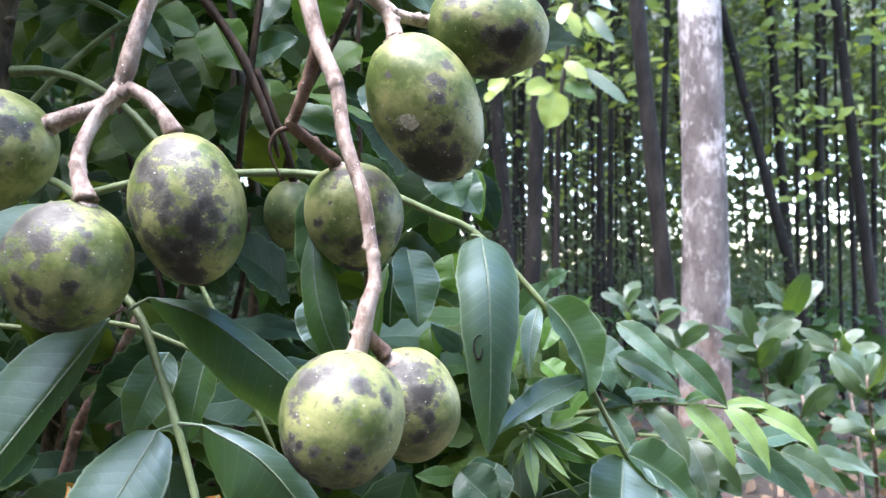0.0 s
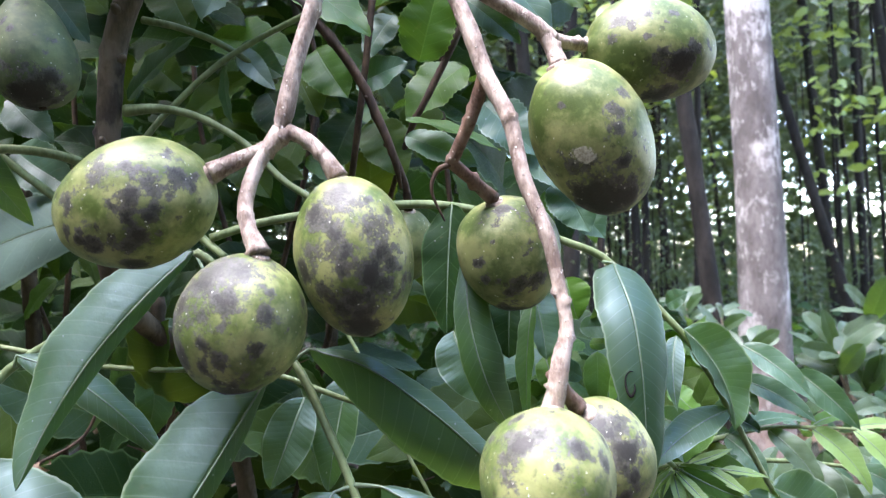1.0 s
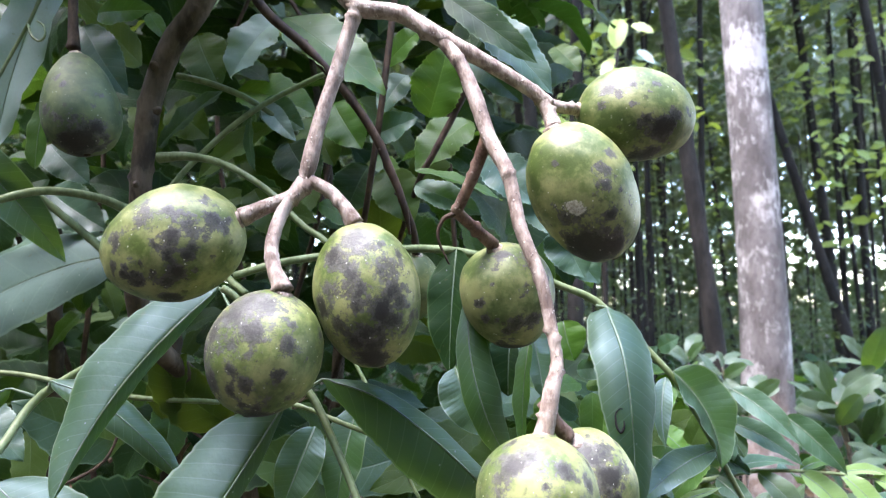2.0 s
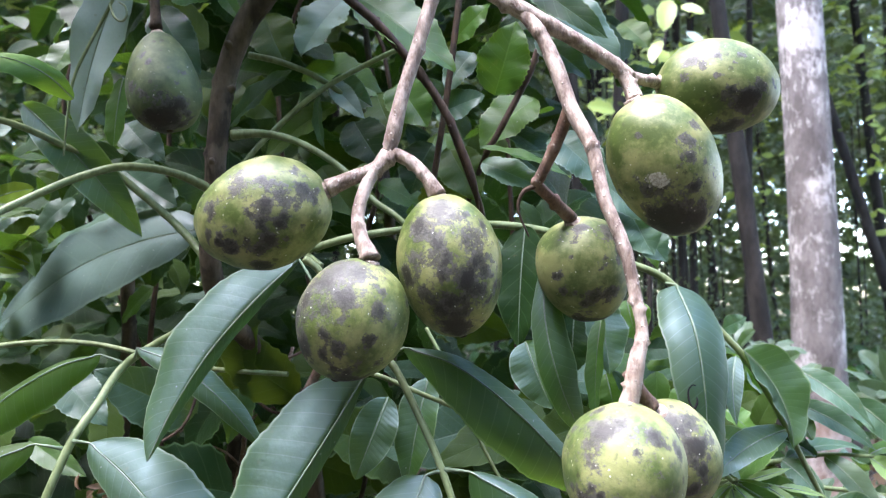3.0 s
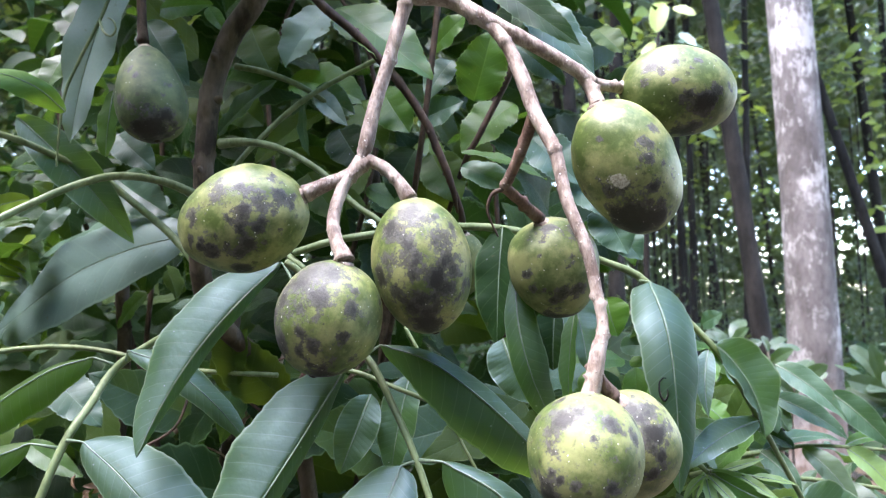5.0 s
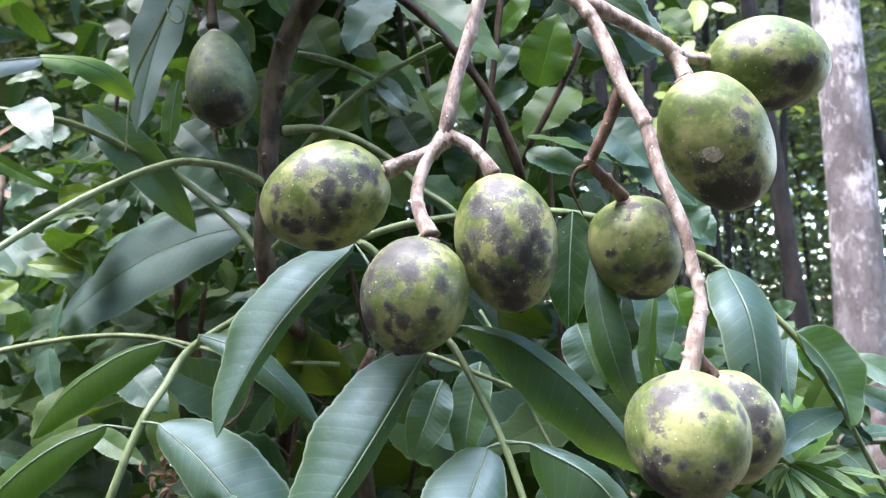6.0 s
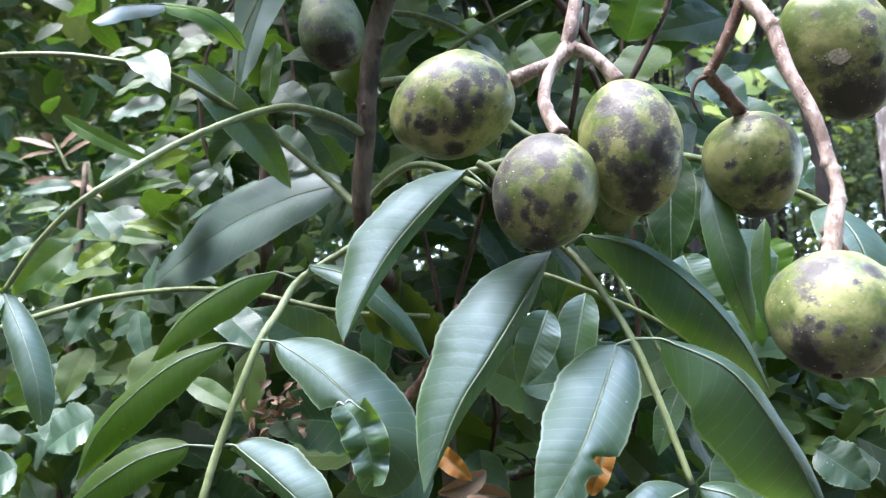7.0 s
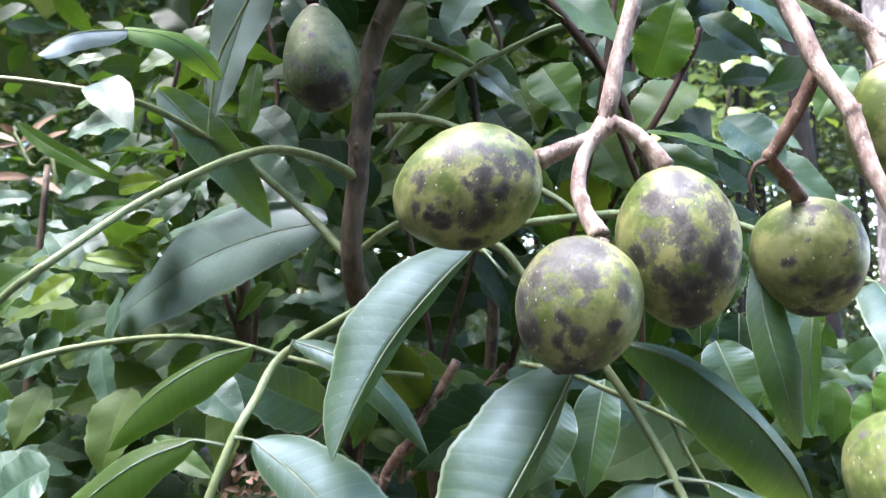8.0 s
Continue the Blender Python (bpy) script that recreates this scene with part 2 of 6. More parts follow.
def bark_material(name, dark, light, scale, stretch, rough=0.8, strength=0.6, distance=0.002, spot=None, cover=0.85, flaked=None, dots=None):
    m, nt, p = material(name)
    obj = coords(nt, "Object")
    mp = node(nt, "Mapping")
    mp.inputs["Scale"].default_value = (1, 1, stretch)
    nt.links.new(obj, mp.inputs[0])
    vec = mp.outputs[0]
    a = noise_of(nt, vec, scale, 5.0, 0.6)
    b = noise_of(nt, vec, scale * 5, 4.0, 0.6)
    col = blend(nt, ramp(nt, a, 0.35, 0.68), dark, light)
    col = blend(nt, calc(nt, "MULTIPLY", ramp(nt, b, 0.45, 0.7), 0.45), col, tuple(c * 0.5 for c in dark))
    if spot:
        patch = noise_of(nt, obj, scale * 0.5, 4.0, 0.6)
        pale_spots = ramp(nt, calc(nt, "ADD", patch, calc(nt, "MULTIPLY", calc(nt, "SUBTRACT", b, 0.5), 0.5)), 0.47, 0.66)
        col = blend(nt, calc(nt, "MULTIPLY", pale_spots, cover), col, spot)
    height = calc(nt, "ADD", a, calc(nt, "MULTIPLY", b, 0.5))
    if dots:
        cells = node(nt, "TexVoronoi", Scale=scale * 2.4)
        nt.links.new(obj, cells.inputs["Vector"])
        dot = calc(nt, "SUBTRACT", 1.0, ramp(nt, cells.outputs["Distance"], 0.14, 0.26))
        dot = calc(nt, "MULTIPLY", dot, ramp(nt, noise_of(nt, obj, scale * 0.9, 2.0), 0.52, 0.60))
        col = blend(nt, calc(nt, "MULTIPLY", dot, 0.8), col, dots)
        height = calc(nt, "ADD", height, calc(nt, "MULTIPLY", dot, 0.9))
    if flaked:
        up = nt.nodes.new("ShaderNodeSeparateXYZ")
        nt.links.new(obj, up.inputs[0])
        bare = ramp(nt, calc(nt, "ADD", up.outputs[2], calc(nt, "MULTIPLY", noise_of(nt, obj, 9.0, 4.0), 0.9)), 1.05, 1.4)
        col = blend(nt, calc(nt, "MULTIPLY", calc(nt, "SUBTRACT", 1.0, bare), 0.75), col, flaked)
    nt.links.new(col, p.inputs["Base Color"])
    p.inputs["Roughness"].default_value = rough
    p.inputs["Specular IOR Level"].default_value = 0.25
    bumped(nt, p, height, strength, distance)
    return m


STALK = bark_material("stalk_bark", (0.17, 0.122, 0.100), (0.47, 0.385, 0.330), 170.0, 0.35, 0.62, 0.9, 0.0016, spot=(0.54, 0.46, 0.41), cover=0.5, dots=(0.66, 0.60, 0.55))
REDSTALK = bark_material("reddish_stalk_bark", (0.085, 0.048, 0.036), (0.215, 0.135, 0.100), 150.0, 0.5, 0.6, 0.7, 0.0012, spot=(0.36, 0.27, 0.22), cover=0.35, dots=(0.48, 0.42, 0.36))
STEM = bark_material("stem_bark", (0.026, 0.020, 0.014), (0.095, 0.072, 0.050), 60.0, 0.3, 0.7, 0.7, 0.002, spot=(0.17, 0.135, 0.10), cover=0.5)
TWIG = bark_material("twig_bark", (0.024, 0.015, 0.010), (0.078, 0.050, 0.034), 120.0, 0.4, 0.7, 0.5, 0.001)
GREENSTALK = bark_material("green_stalk", (0.11, 0.15, 0.065), (0.19, 0.24, 0.12), 70.0, 0.4, 0.45, 0.3, 0.0008)
RIB = bark_material("leaf_rib", (0.115, 0.165, 0.105), (0.19, 0.25, 0.165), 90.0, 0.4, 0.45, 0.2, 0.0004)
# this bark's pale spots also stand for dappled light on the trunk
TRUNK = bark_material("grey_trunk_bark", (0.085, 0.076, 0.074), (0.185, 0.170, 0.168), 16.0, 0.45, 0.9, 0.9, 0.006, spot=(0.42, 0.405, 0.40), flaked=(0.26, 0.17, 0.13))
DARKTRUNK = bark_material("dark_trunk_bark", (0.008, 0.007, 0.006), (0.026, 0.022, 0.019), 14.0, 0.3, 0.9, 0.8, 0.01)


def ground_material():
    m, nt, p = material("leaf_litter_soil")
    obj = coords(nt, "Object")
    a, b, c = noise_of(nt, obj, 1.7, 5.0), noise_of(nt, obj, 28.0, 5.0, 0.65), noise_of(nt, obj, 160.0, 3.0)
    col = blend(nt, ramp(nt, b, 0.35, 0.68), (0.028, 0.023, 0.019), (0.105, 0.086, 0.074))
    col = blend(nt, calc(nt, "MULTIPLY", ramp(nt, a, 0.5, 0.68), 0.5), col, (0.05, 0.085, 0.03))
    col = blend(nt, calc(nt, "MULTIPLY", c, 0.4), col, (0.06, 0.045, 0.035))
    nt.links.new(col, p.inputs["Base Color"])
    p.inputs["Roughness"].default_value = 0.95
    bumped(nt, p, calc(nt, "ADD", b, calc(nt, "MULTIPLY", c, 0.4)), 0.9, 0.03)
    return m


SOIL = ground_material()

# ---- makers ----
PLACE = {}


def thing(name, base, label, category, group="", kind=""):
    ob = new(name)
    ob.empty_display_size = 0.02
    ob.location = base
    PLACE[ob.name] = Vector(base)
    return tagged(ob, label, category, group, kind)


def mesh_of(name, verts, faces, uvs=None, smooth=True):
    me = bpy.data.meshes.new(name)
    me.from_pydata(verts, [], faces)
    if uvs is not None:
        layer = me.uv_layers.new(name="UVMap")
        idx = np.empty(len(me.loops), dtype=np.int32)
        me.loops.foreach_get("vertex_index", idx)
        layer.data.foreach_set("uv", np.asarray(uvs, dtype=np.float32)[idx].ravel())
    if smooth:
        me.polygons.foreach_set("use_smooth", [True] * len(me.polygons))
    return me


def part(name, shape, mat, parent, label=""):
    """shape: (verts, faces, uvs) in the world's metres; becomes one mesh under its thing or part."""
    verts, faces, uvs = shape
    base = PLACE[parent.name]
    me = mesh_of(name, [tuple(Vector(v) - base) for v in verts], faces, uvs)
    me.materials.append(mat)
    ob = new(name, me)
    ob.parent = parent
    PLACE[ob.name] = base
    return tagged(ob, label)


def spline(points, steps):
    """A smooth line through the points, with values beyond the third carried along."""
    p = np.array(points, float)
    p = np.vstack([2 * p[0] - p[1], p, 2 * p[-1] - p[-2]])
    out = []
    for i in range(1, len(p) - 2):
        for k in range(steps):
            t = k / steps
            a, b, c, d = p[i - 1], p[i], p[i + 1], p[i + 2]
            out.append(0.5 * (2 * b + (c - a) * t + (2 * a - 5 * b + 4 * c - d) * t * t + (3 * b - a - 3 * c + d) * t ** 3))
    out.append(p[-2])
    return np.array(out)


def tube(points, radii, steps=6, sides=8, lumps=0.0, seed=0):
    """A round stalk through the points; lumps: how far nodes and scars swell it, as a share of its radius."""
    rng = random.Random(seed)
    line = spline([(*p, r) for p, r in zip(points, radii)], steps)
    c, r = line[:, :3], np.maximum(line[:, 3], 1e-4)
    t = np.gradient(c, axis=0)
    t /= np.linalg.norm(t, axis=1)[:, None]
    up = np.array([0.3, -0.8, 0.5])
    verts, uvs = [], []
    for i in range(len(c)):
        up = up - t[i] * (up @ t[i])
        up /= np.linalg.norm(up)
        side = np.cross(t[i], up)
        knob, side_on = (2.6 * lumps if rng.random() < 0.11 else 0.0), rng.uniform(0, 2 * math.pi)
        swell = 1 + lumps * 0.12 * rng.random()
        for k in range(sides):
            a = 2 * math.pi * k / sides
            rr = r[i] * swell * (1 + lumps * 0.4 * (rng.random() - 0.5)) * (1 + knob * max(0.0, math.cos(a - side_on)))
            verts.append(tuple(c[i] + rr * (math.cos(a) * up + math.sin(a) * side)))
            uvs.append((i / len(c), k / sides))
    n = len(c)
    faces = [(i * sides + k, i * sides + (k + 1) % sides, (i + 1) * sides + (k + 1) % sides, (i + 1) * sides + k) for i in range(n - 1) for k in range(sides)]
    faces += [tuple(range(sides))[::-1], tuple(range((n - 1) * sides, n * sides))]
    return verts, faces, uvs


def outline(u, early, late):
    peak = early / (early + late)
    return (u ** early * (1 - u) ** late) / (peak ** early * (1 - peak) ** late)


def blade(base, tip, width, turn=0.0, bow=0.0, sway=0.0, fold=18.0, early=0.6, late=0.85, teeth=0.0, ripple=0.04, rows=18, cols=6, seed=0, bite=()):
    """A leaf from base to tip. turn: degrees about its length, from facing -y; bow: how far its middle bulges towards its face, as a share of its
    length; sway: the same sideways; fold: how far both halves rise from the midrib; bite: (u, side, depth) of an eaten notch."""
    rng = random.Random(seed)
    b, t = Vector(base), Vector(tip)
    length = (t - b).length
    a = (t - b) / length
    n = Vector((0, -1, 0.5)) - a * Vector((0, -1, 0.5)).dot(a)
    if n.length < 0.15:
        n = Vector((0, 0, 1)) - a * a.z
    n = Matrix.Rotation(radians(turn), 3, a) @ n.normalized()
    s = a.cross(n)
    mid = (b + t) / 2 + n * bow * length * 2 + s * sway * length * 2
    verts, uvs = [], []
    ph = rng.random() * 6
    cf, sf = math.cos(radians(fold)), math.sin(radians(fold))
    for i in range(rows + 1):
        u = i / rows
        c = b * (1 - u) ** 2 + mid * 2 * u * (1 - u) + t * u * u
        d = ((mid - b) * (1 - u) + (t - mid) * u).normalized()
        ni = (n - d * n.dot(d)).normalized()
        si = d.cross(ni)
        w = width / 2 * max(outline(min(max(u, 0.0), 1.0), early, late), 0.012)
        for j in range(cols + 1):
            v = 2 * j / cols - 1
            if cols == 6:
                v = (-1.0, -0.60, -0.12, 0.0, 0.12, 0.60, 1.0)[j]
            e = abs(v)
            ww = w
            if teeth and e > 0.99:
                ww *= 1 + teeth * (0.5 if i % 2 else -0.5)
            for bu, bs, bd in bite:
                if v * bs > 0 and abs(u - bu) < 0.09:
                    ww *= 1 - bd * (1 - (abs(u - bu) / 0.09) ** 2)
            lift = w * e * sf + ripple * width * e * e * (math.sin(u * 17 + ph + (2.1 if v > 0 else 0)) + (0.22 * math.sin(u * 47 + ph * 3 + v) + 0.15 * math.sin(u * 83 + ph) if rows > 24 else 0.0)) - 0.10 * w * e * e
            verts.append(tuple(c + si * ww * v * cf + ni * lift))
            uvs.append((u, (v + 1) / 2))
    k = cols + 1
    faces = [(i * k + j, i * k + j + 1, (i + 1) * k + j + 1, (i + 1) * k + j) for i in range(rows) for j in range(cols)]
    return verts, faces, uvs

ACROSS = (-1.0, -0.94, -0.70, -0.42, -0.11, 0.0, 0.11, 0.42, 0.70, 0.94, 1.0)


def fold_shape(spine, right, right_tilt, left, left_tilt, early=0.6, late=0.85, ripple=0.035, seed=0, bite=(), rows=44):
    """A leaflet along a curved midrib. right, left: the half blades' widths, as seen when walking from base to tip;
    their tilts: degrees by which each half leans towards -y (or away, if negative); bite: (u, side, half length, depth) of eaten notches."""
    rng = random.Random(seed)
    line = spline(spine, 24)
    run = np.concatenate([[0], np.cumsum(np.linalg.norm(np.diff(line, axis=0), axis=1))])
    us = np.linspace(0, 1, rows + 1)
    mid = np.array([[np.interp(u * run[-1], run, line[:, q]) for q in range(3)] for u in us])
    along = np.gradient(mid, axis=0)
    length, ph = run[-1], rng.random() * 6
    verts, uvs = [], []
    for i, u in enumerate(us):
        d = Vector(along[i]).normalized()
        n = Vector((0, -1, 0.35))
        n = (n - d * n.dot(d)).normalized()
        s = d.cross(n)
        grow = max(outline(float(u), early, late), 0.015)
        for v in ACROSS:
            e = abs(v)
            wide, tilt = (right, right_tilt) if v > 0 else (left, left_tilt)
            lean = radians(tilt + 5 * math.sin(u * 6 + ph + (2 if v > 0 else 0)))
            w = wide * grow * (1 + 0.014 * math.sin(u * 105 + ph) * (e > 0.9) + 0.03 * math.sin(u * 23 + 2 * ph))
            for bu, bs, bl, bd in bite:
                if v * bs > 0 and abs(u - bu) < bl:
                    w *= 1 - bd * (1 - (abs(u - bu) / bl) ** 4) * (0.9 + 0.1 * rng.random())
            out, up = s * math.copysign(1.0, v) if v else s, n
            side = out * math.cos(lean) + up * math.sin(lean)
            face = up * math.cos(lean) - out * math.sin(lean)
            rise = wide * grow * (0.10 * math.sin(math.pi * min(e, 1.0)) + ripple * e * e * (math.sin(u * 15 + ph + (2.1 if v > 0 else 0)) + 0.12 * math.sin(u * 52 + ph)))
            verts.append(tuple(Vector(mid[i]) + side * w * e + face * rise))
            uvs.append((float(u), (v + 1) / 2))
    k = len(ACROSS)
    faces = [(i * k + j, i * k + j + 1, (i + 1) * k + j + 1, (i + 1) * k + j) for i in range(rows) for j in range(k - 1)]
    return verts, faces, uvs


def folded(parent, spine, right, right_tilt, left, left_tilt, root=None, mat=None, name="leaflet", **more):
    shape = fold_shape(spine, right, right_tilt, left, left_tilt, **more)
    ob = part(name, shape, mat or LEAF, parent)
    k = len(ACROSS)
    line = [Vector(shape[0][i * k + 5]) + Vector((0, -0.0002, 0.0001)) for i in range(0, 45, 2)]
    line = [tuple(p) for p in line]
    thick = [0.00055 - 0.00042 * q / (len(line) - 1) for q in range(len(line))]
    if root:
        line, thick = [root] + line, [0.0012] + thick
    part("midrib", tube(line, thick, 2, 6, 0.0, 1), RIB, ob)
    return shape


def fruit(centre, stem_end, length, width, seed, label, marks=(), grime=0.0, scar=None, bruises_and_shade=(), neck=0.05, unripe_shade=0.0, freckled=4):
    """An oval stone fruit hanging by stem_end, with a dimple at the stalk and a small scar at the tip.
    marks: sooty spots as (x, y, z, radius), near the skin; the smaller ones are the blackest. bruises: black patches,
    and undersides darkened for shade."""
    rng = random.Random(seed)
    c = Vector(centre)
    axis = (c - Vector(stem_end)).normalized()
    turn = axis.to_track_quat("Z", "Y").to_matrix().to_4x4()
    rows, sides = 72, 96
    off = Vector((rng.random() * 50, rng.random() * 50, 3))
    verts, uvs = [], []
    for i in range(rows + 1):
        th = math.pi * i / rows
        for k in range(sides):
            ph = 2 * math.pi * k / sides
            # th = 0 at the stalk; the shoulder is a little fuller than the tip
            r = math.sin(th) * (1 + (0.05 if neck > 0 else neck) * math.cos(th))
            z = -math.cos(th)
            if th < 0.35:
                z += 0.05 * (1 - th / 0.35) ** 2
            v = Vector((r * math.cos(ph) * width / 2, r * math.sin(ph) * width / 2, z * length / 2))
            v *= 1 + 0.035 * noise.noise(v * 45 + off) + 0.012 * noise.noise(v * 130 + off) + 0.012 * math.sin(5 * ph + seed) * math.sin(th)
            verts.append(tuple(v))
            uvs.append((i / rows, k / sides))
    faces = [(i * sides + k, i * sides + (k + 1) % sides, (i + 1) * sides + (k + 1) % sides, (i + 1) * sides + k) for i in range(rows) for k in range(sides)]
    ob = thing("green_fruit", c, label, "fruit", "fruits on the branch")
    ob.matrix_world = Matrix.Translation(c) @ turn
    me = mesh_of("flesh", verts, faces, uvs)
    me.materials.append(FRUIT)
    flesh = new("flesh", me)
    back = turn.to_3x3().transposed()
    spots = [(back @ (Vector(m[:3]) - c), m[3]) for m in marks]
    spots = [(d * (length / 2) / math.sqrt((d.x / width * length) ** 2 + (d.y / width * length) ** 2 + d.z ** 2), r) for d, r in spots]
    layer = me.attributes.new("soot_shade", "FLOAT", "POINT")
    pts = np.array(verts)
    for q in range(freckled):
        a, b = rng.uniform(-1.5, 1.5), rng.uniform(0.35, 2.3)
        d = back @ Vector((math.sin(a) * math.sin(b), -math.cos(a) * math.sin(b), math.cos(b)))
        d *= (length / 2) / math.sqrt((d.x / width * length) ** 2 + (d.y / width * length) ** 2 + d.z ** 2)
        spots.append((d, rng.choice((0.0011, 0.0014, 0.0018, 0.0024))))
    warp = np.array([noise.noise(Vector(v) * 130 + off) + 0.6 * noise.noise(Vector(v) * 340 + off) for v in verts])
    total = np.full(len(pts), grime)
    for d, r in spots:
        far = np.linalg.norm(pts - np.array(d), axis=1) / r * (1 + 0.9 * warp)
        peak = 1.25 if r < 0.0062 else 0.8
        total = np.maximum(total, grime + peak * np.exp(-0.75 * far ** 2))
    # black patches; some low ones put the underside's shade into the colour
    for m in bruises_and_shade:
        d = back @ (Vector(m[:3]) - c)
        d *= (length / 2) / math.sqrt((d.x / width * length) ** 2 + (d.y / width * length) ** 2 + d.z ** 2)
        far = np.linalg.norm(pts - np.array(d), axis=1) / m[3] * (1 + 0.7 * warp)
        total = np.maximum(total, grime + 1.9 * np.exp(-0.75 * far ** 2))
    layer.data.foreach_set("value", total.astype(np.float32))
    me.attributes.new("unripe_shade", "FLOAT", "POINT").data.foreach_set("value", np.full(len(pts), unripe_shade, dtype=np.float32))
    cork = np.zeros(len(pts))
    if scar:
        d = back @ (Vector(scar[:3]) - c)
        d *= (length / 2) / math.sqrt((d.x / width * length) ** 2 + (d.y / width * length) ** 2 + d.z ** 2)
        cork = np.exp(-0.75 * (np.linalg.norm(pts - np.array(d), axis=1) / scar[3] * (1 + 0.8 * warp)) ** 2)
    me.attributes.new("cork", "FLOAT", "POINT").data.foreach_set("value", cork.astype(np.float32))
    flesh.parent = ob
    for name, z, rad, mat in (("stalk_collar", -length / 2 + 0.0006, 0.0048, STALK), ("tip_scar", length / 2 - 0.0004, 0.0022, TWIG)):
        vs, fs = [], []
        for ring, (rr, zz) in enumerate(((1.0, 0.0008 * (1 if z < 0 else -1)), (0.9, -0.0009 * (1 if z < 0 else -1)), (0.4, -0.0013 * (1 if z < 0 else -1)))):
            for k in range(12):
                a = 2 * math.pi * k / 12
                j = 1 + 0.15 * (rng.random() - 0.5)
                vs.append((rad * rr * j * math.cos(a), rad * rr * j * math.sin(a), z + zz))
        fs = [(q * 12 + k, q * 12 + (k + 1) % 12, (q + 1) * 12 + (k + 1) % 12, (q + 1) * 12 + k) for q in range(2) for k in range(12)] + [tuple(range(24, 36))]
        m2 = mesh_of(name, vs, fs, [(0, 0)] * len(vs))
        m2.materials.append(mat)
        cap = new(name, m2)
        cap.parent = ob
    return ob


# ---- the fruits and their stalks ----
fruit((-0.2109, 0.3010, 1.1549), (-0.1772, 0.3030, 1.1675), 0.0679, 0.0556, 11, "yellow-green oval fruit lying sideways, freckled with dark sooty spots", ((-0.2129, 0.2800, 1.1649, 0.0066), (-0.1957, 0.2800, 1.1613, 0.0068), (-0.1817, 0.2800, 1.1663, 0.0055), (-0.2028, 0.2800, 1.1546, 0.0047), (-0.1993, 0.2800, 1.1399, 0.0041), (-0.2041, 0.2800, 1.1334, 0.0046), (-0.2227, 0.2800, 1.1429, 0.0022), (-0.2098, 0.2800, 1.1410, 0.0022), (-0.2328, 0.2800, 1.1410, 0.0025), (-0.1789, 0.2800, 1.1446, 0.0019), (-0.1937, 0.2800, 1.1496, 0.0030), (-0.2197, 0.2800, 1.1339, 0.0038), (-0.2085, 0.2800, 1.1521, 0.0022), (-0.1859, 0.2800, 1.1554, 0.0019), (-0.2257, 0.2800, 1.1527, 0.0025), (-0.1886, 0.2800, 1.1376, 0.0022),), 0.02, None, ((-0.2090, 0.2950, 1.1346, 0.0049), (-0.1957, 0.2800, 1.1474, 0.0027), (-0.1993, 0.2800, 1.1399, 0.0030), (-0.2255, 0.2800, 1.1388, 0.0025)), unripe_shade=0.08, freckled=14)
fruit((-0.1625, 0.2905, 1.1026), (-0.1535, 0.2880, 1.1313), 0.0585, 0.0519, 12, "round green fruit with a grey-black sooty shoulder", ((-0.1570, 0.2720, 1.1235, 0.0061), (-0.1845, 0.2790, 1.1040, 0.0061), (-0.1700, 0.2720, 1.1180, 0.0061), (-0.1640, 0.2720, 1.1225, 0.0061), (-0.1780, 0.2740, 1.1120, 0.0061), (-0.1680, 0.2750, 1.1190, 0.0180), (-0.1590, 0.2750, 1.1240, 0.0110), (-0.1800, 0.2750, 1.1100, 0.0120), (-0.1840, 0.2790, 1.0985, 0.0080), (-0.1600, 0.2690, 1.1105, 0.0055), (-0.1820, 0.2750, 1.0890, 0.0060), (-0.1440, 0.2690, 1.1060, 0.0036), (-0.1630, 0.2690, 1.0890, 0.0040), (-0.1690, 0.2690, 1.0975, 0.0026), (-0.1489, 0.2690, 1.0946, 0.0023), (-0.1723, 0.2690, 1.0860, 0.0036), (-0.1400, 0.2690, 1.1178, 0.0026),), 0.02, None, ((-0.1848, 0.2790, 1.0900, 0.0050), (-0.1640, 0.2850, 1.0760, 0.0075)), unripe_shade=0.15)
fruit((-0.1183, 0.3120, 1.1294), (-0.1243, 0.3080, 1.1645), 0.0709, 0.0519, 13, "long green fruit heavily blotched grey, hanging from a short curved stalk", ((-0.1285, 0.2920, 1.1429, 0.0071), (-0.1315, 0.2920, 1.1305, 0.0066), (-0.1160, 0.2920, 1.1507, 0.0077), (-0.1068, 0.2920, 1.1408, 0.0071), (-0.1099, 0.2920, 1.1245, 0.0081), (-0.1155, 0.2920, 1.1111, 0.0051), (-0.1276, 0.2920, 1.1167, 0.0062), (-0.1015, 0.2920, 1.1162, 0.0043), (-0.1038, 0.2920, 1.1311, 0.0054), (-0.1131, 0.2920, 1.1003, 0.0059), (-0.1214, 0.2920, 1.1537, 0.0055), (-0.0992, 0.2920, 1.1255, 0.0038), (-0.1325, 0.2920, 1.1500, 0.0039), (-0.1218, 0.2920, 1.1358, 0.0033), (-0.1197, 0.2920, 1.1031, 0.0038),), 0.14, None, ((-0.1135, 0.3000, 1.0964, 0.0060), (-0.1099, 0.2920, 1.1218, 0.0035), (-0.1323, 0.3000, 1.1259, 0.0039)), unripe_shade=0.1, freckled=10)
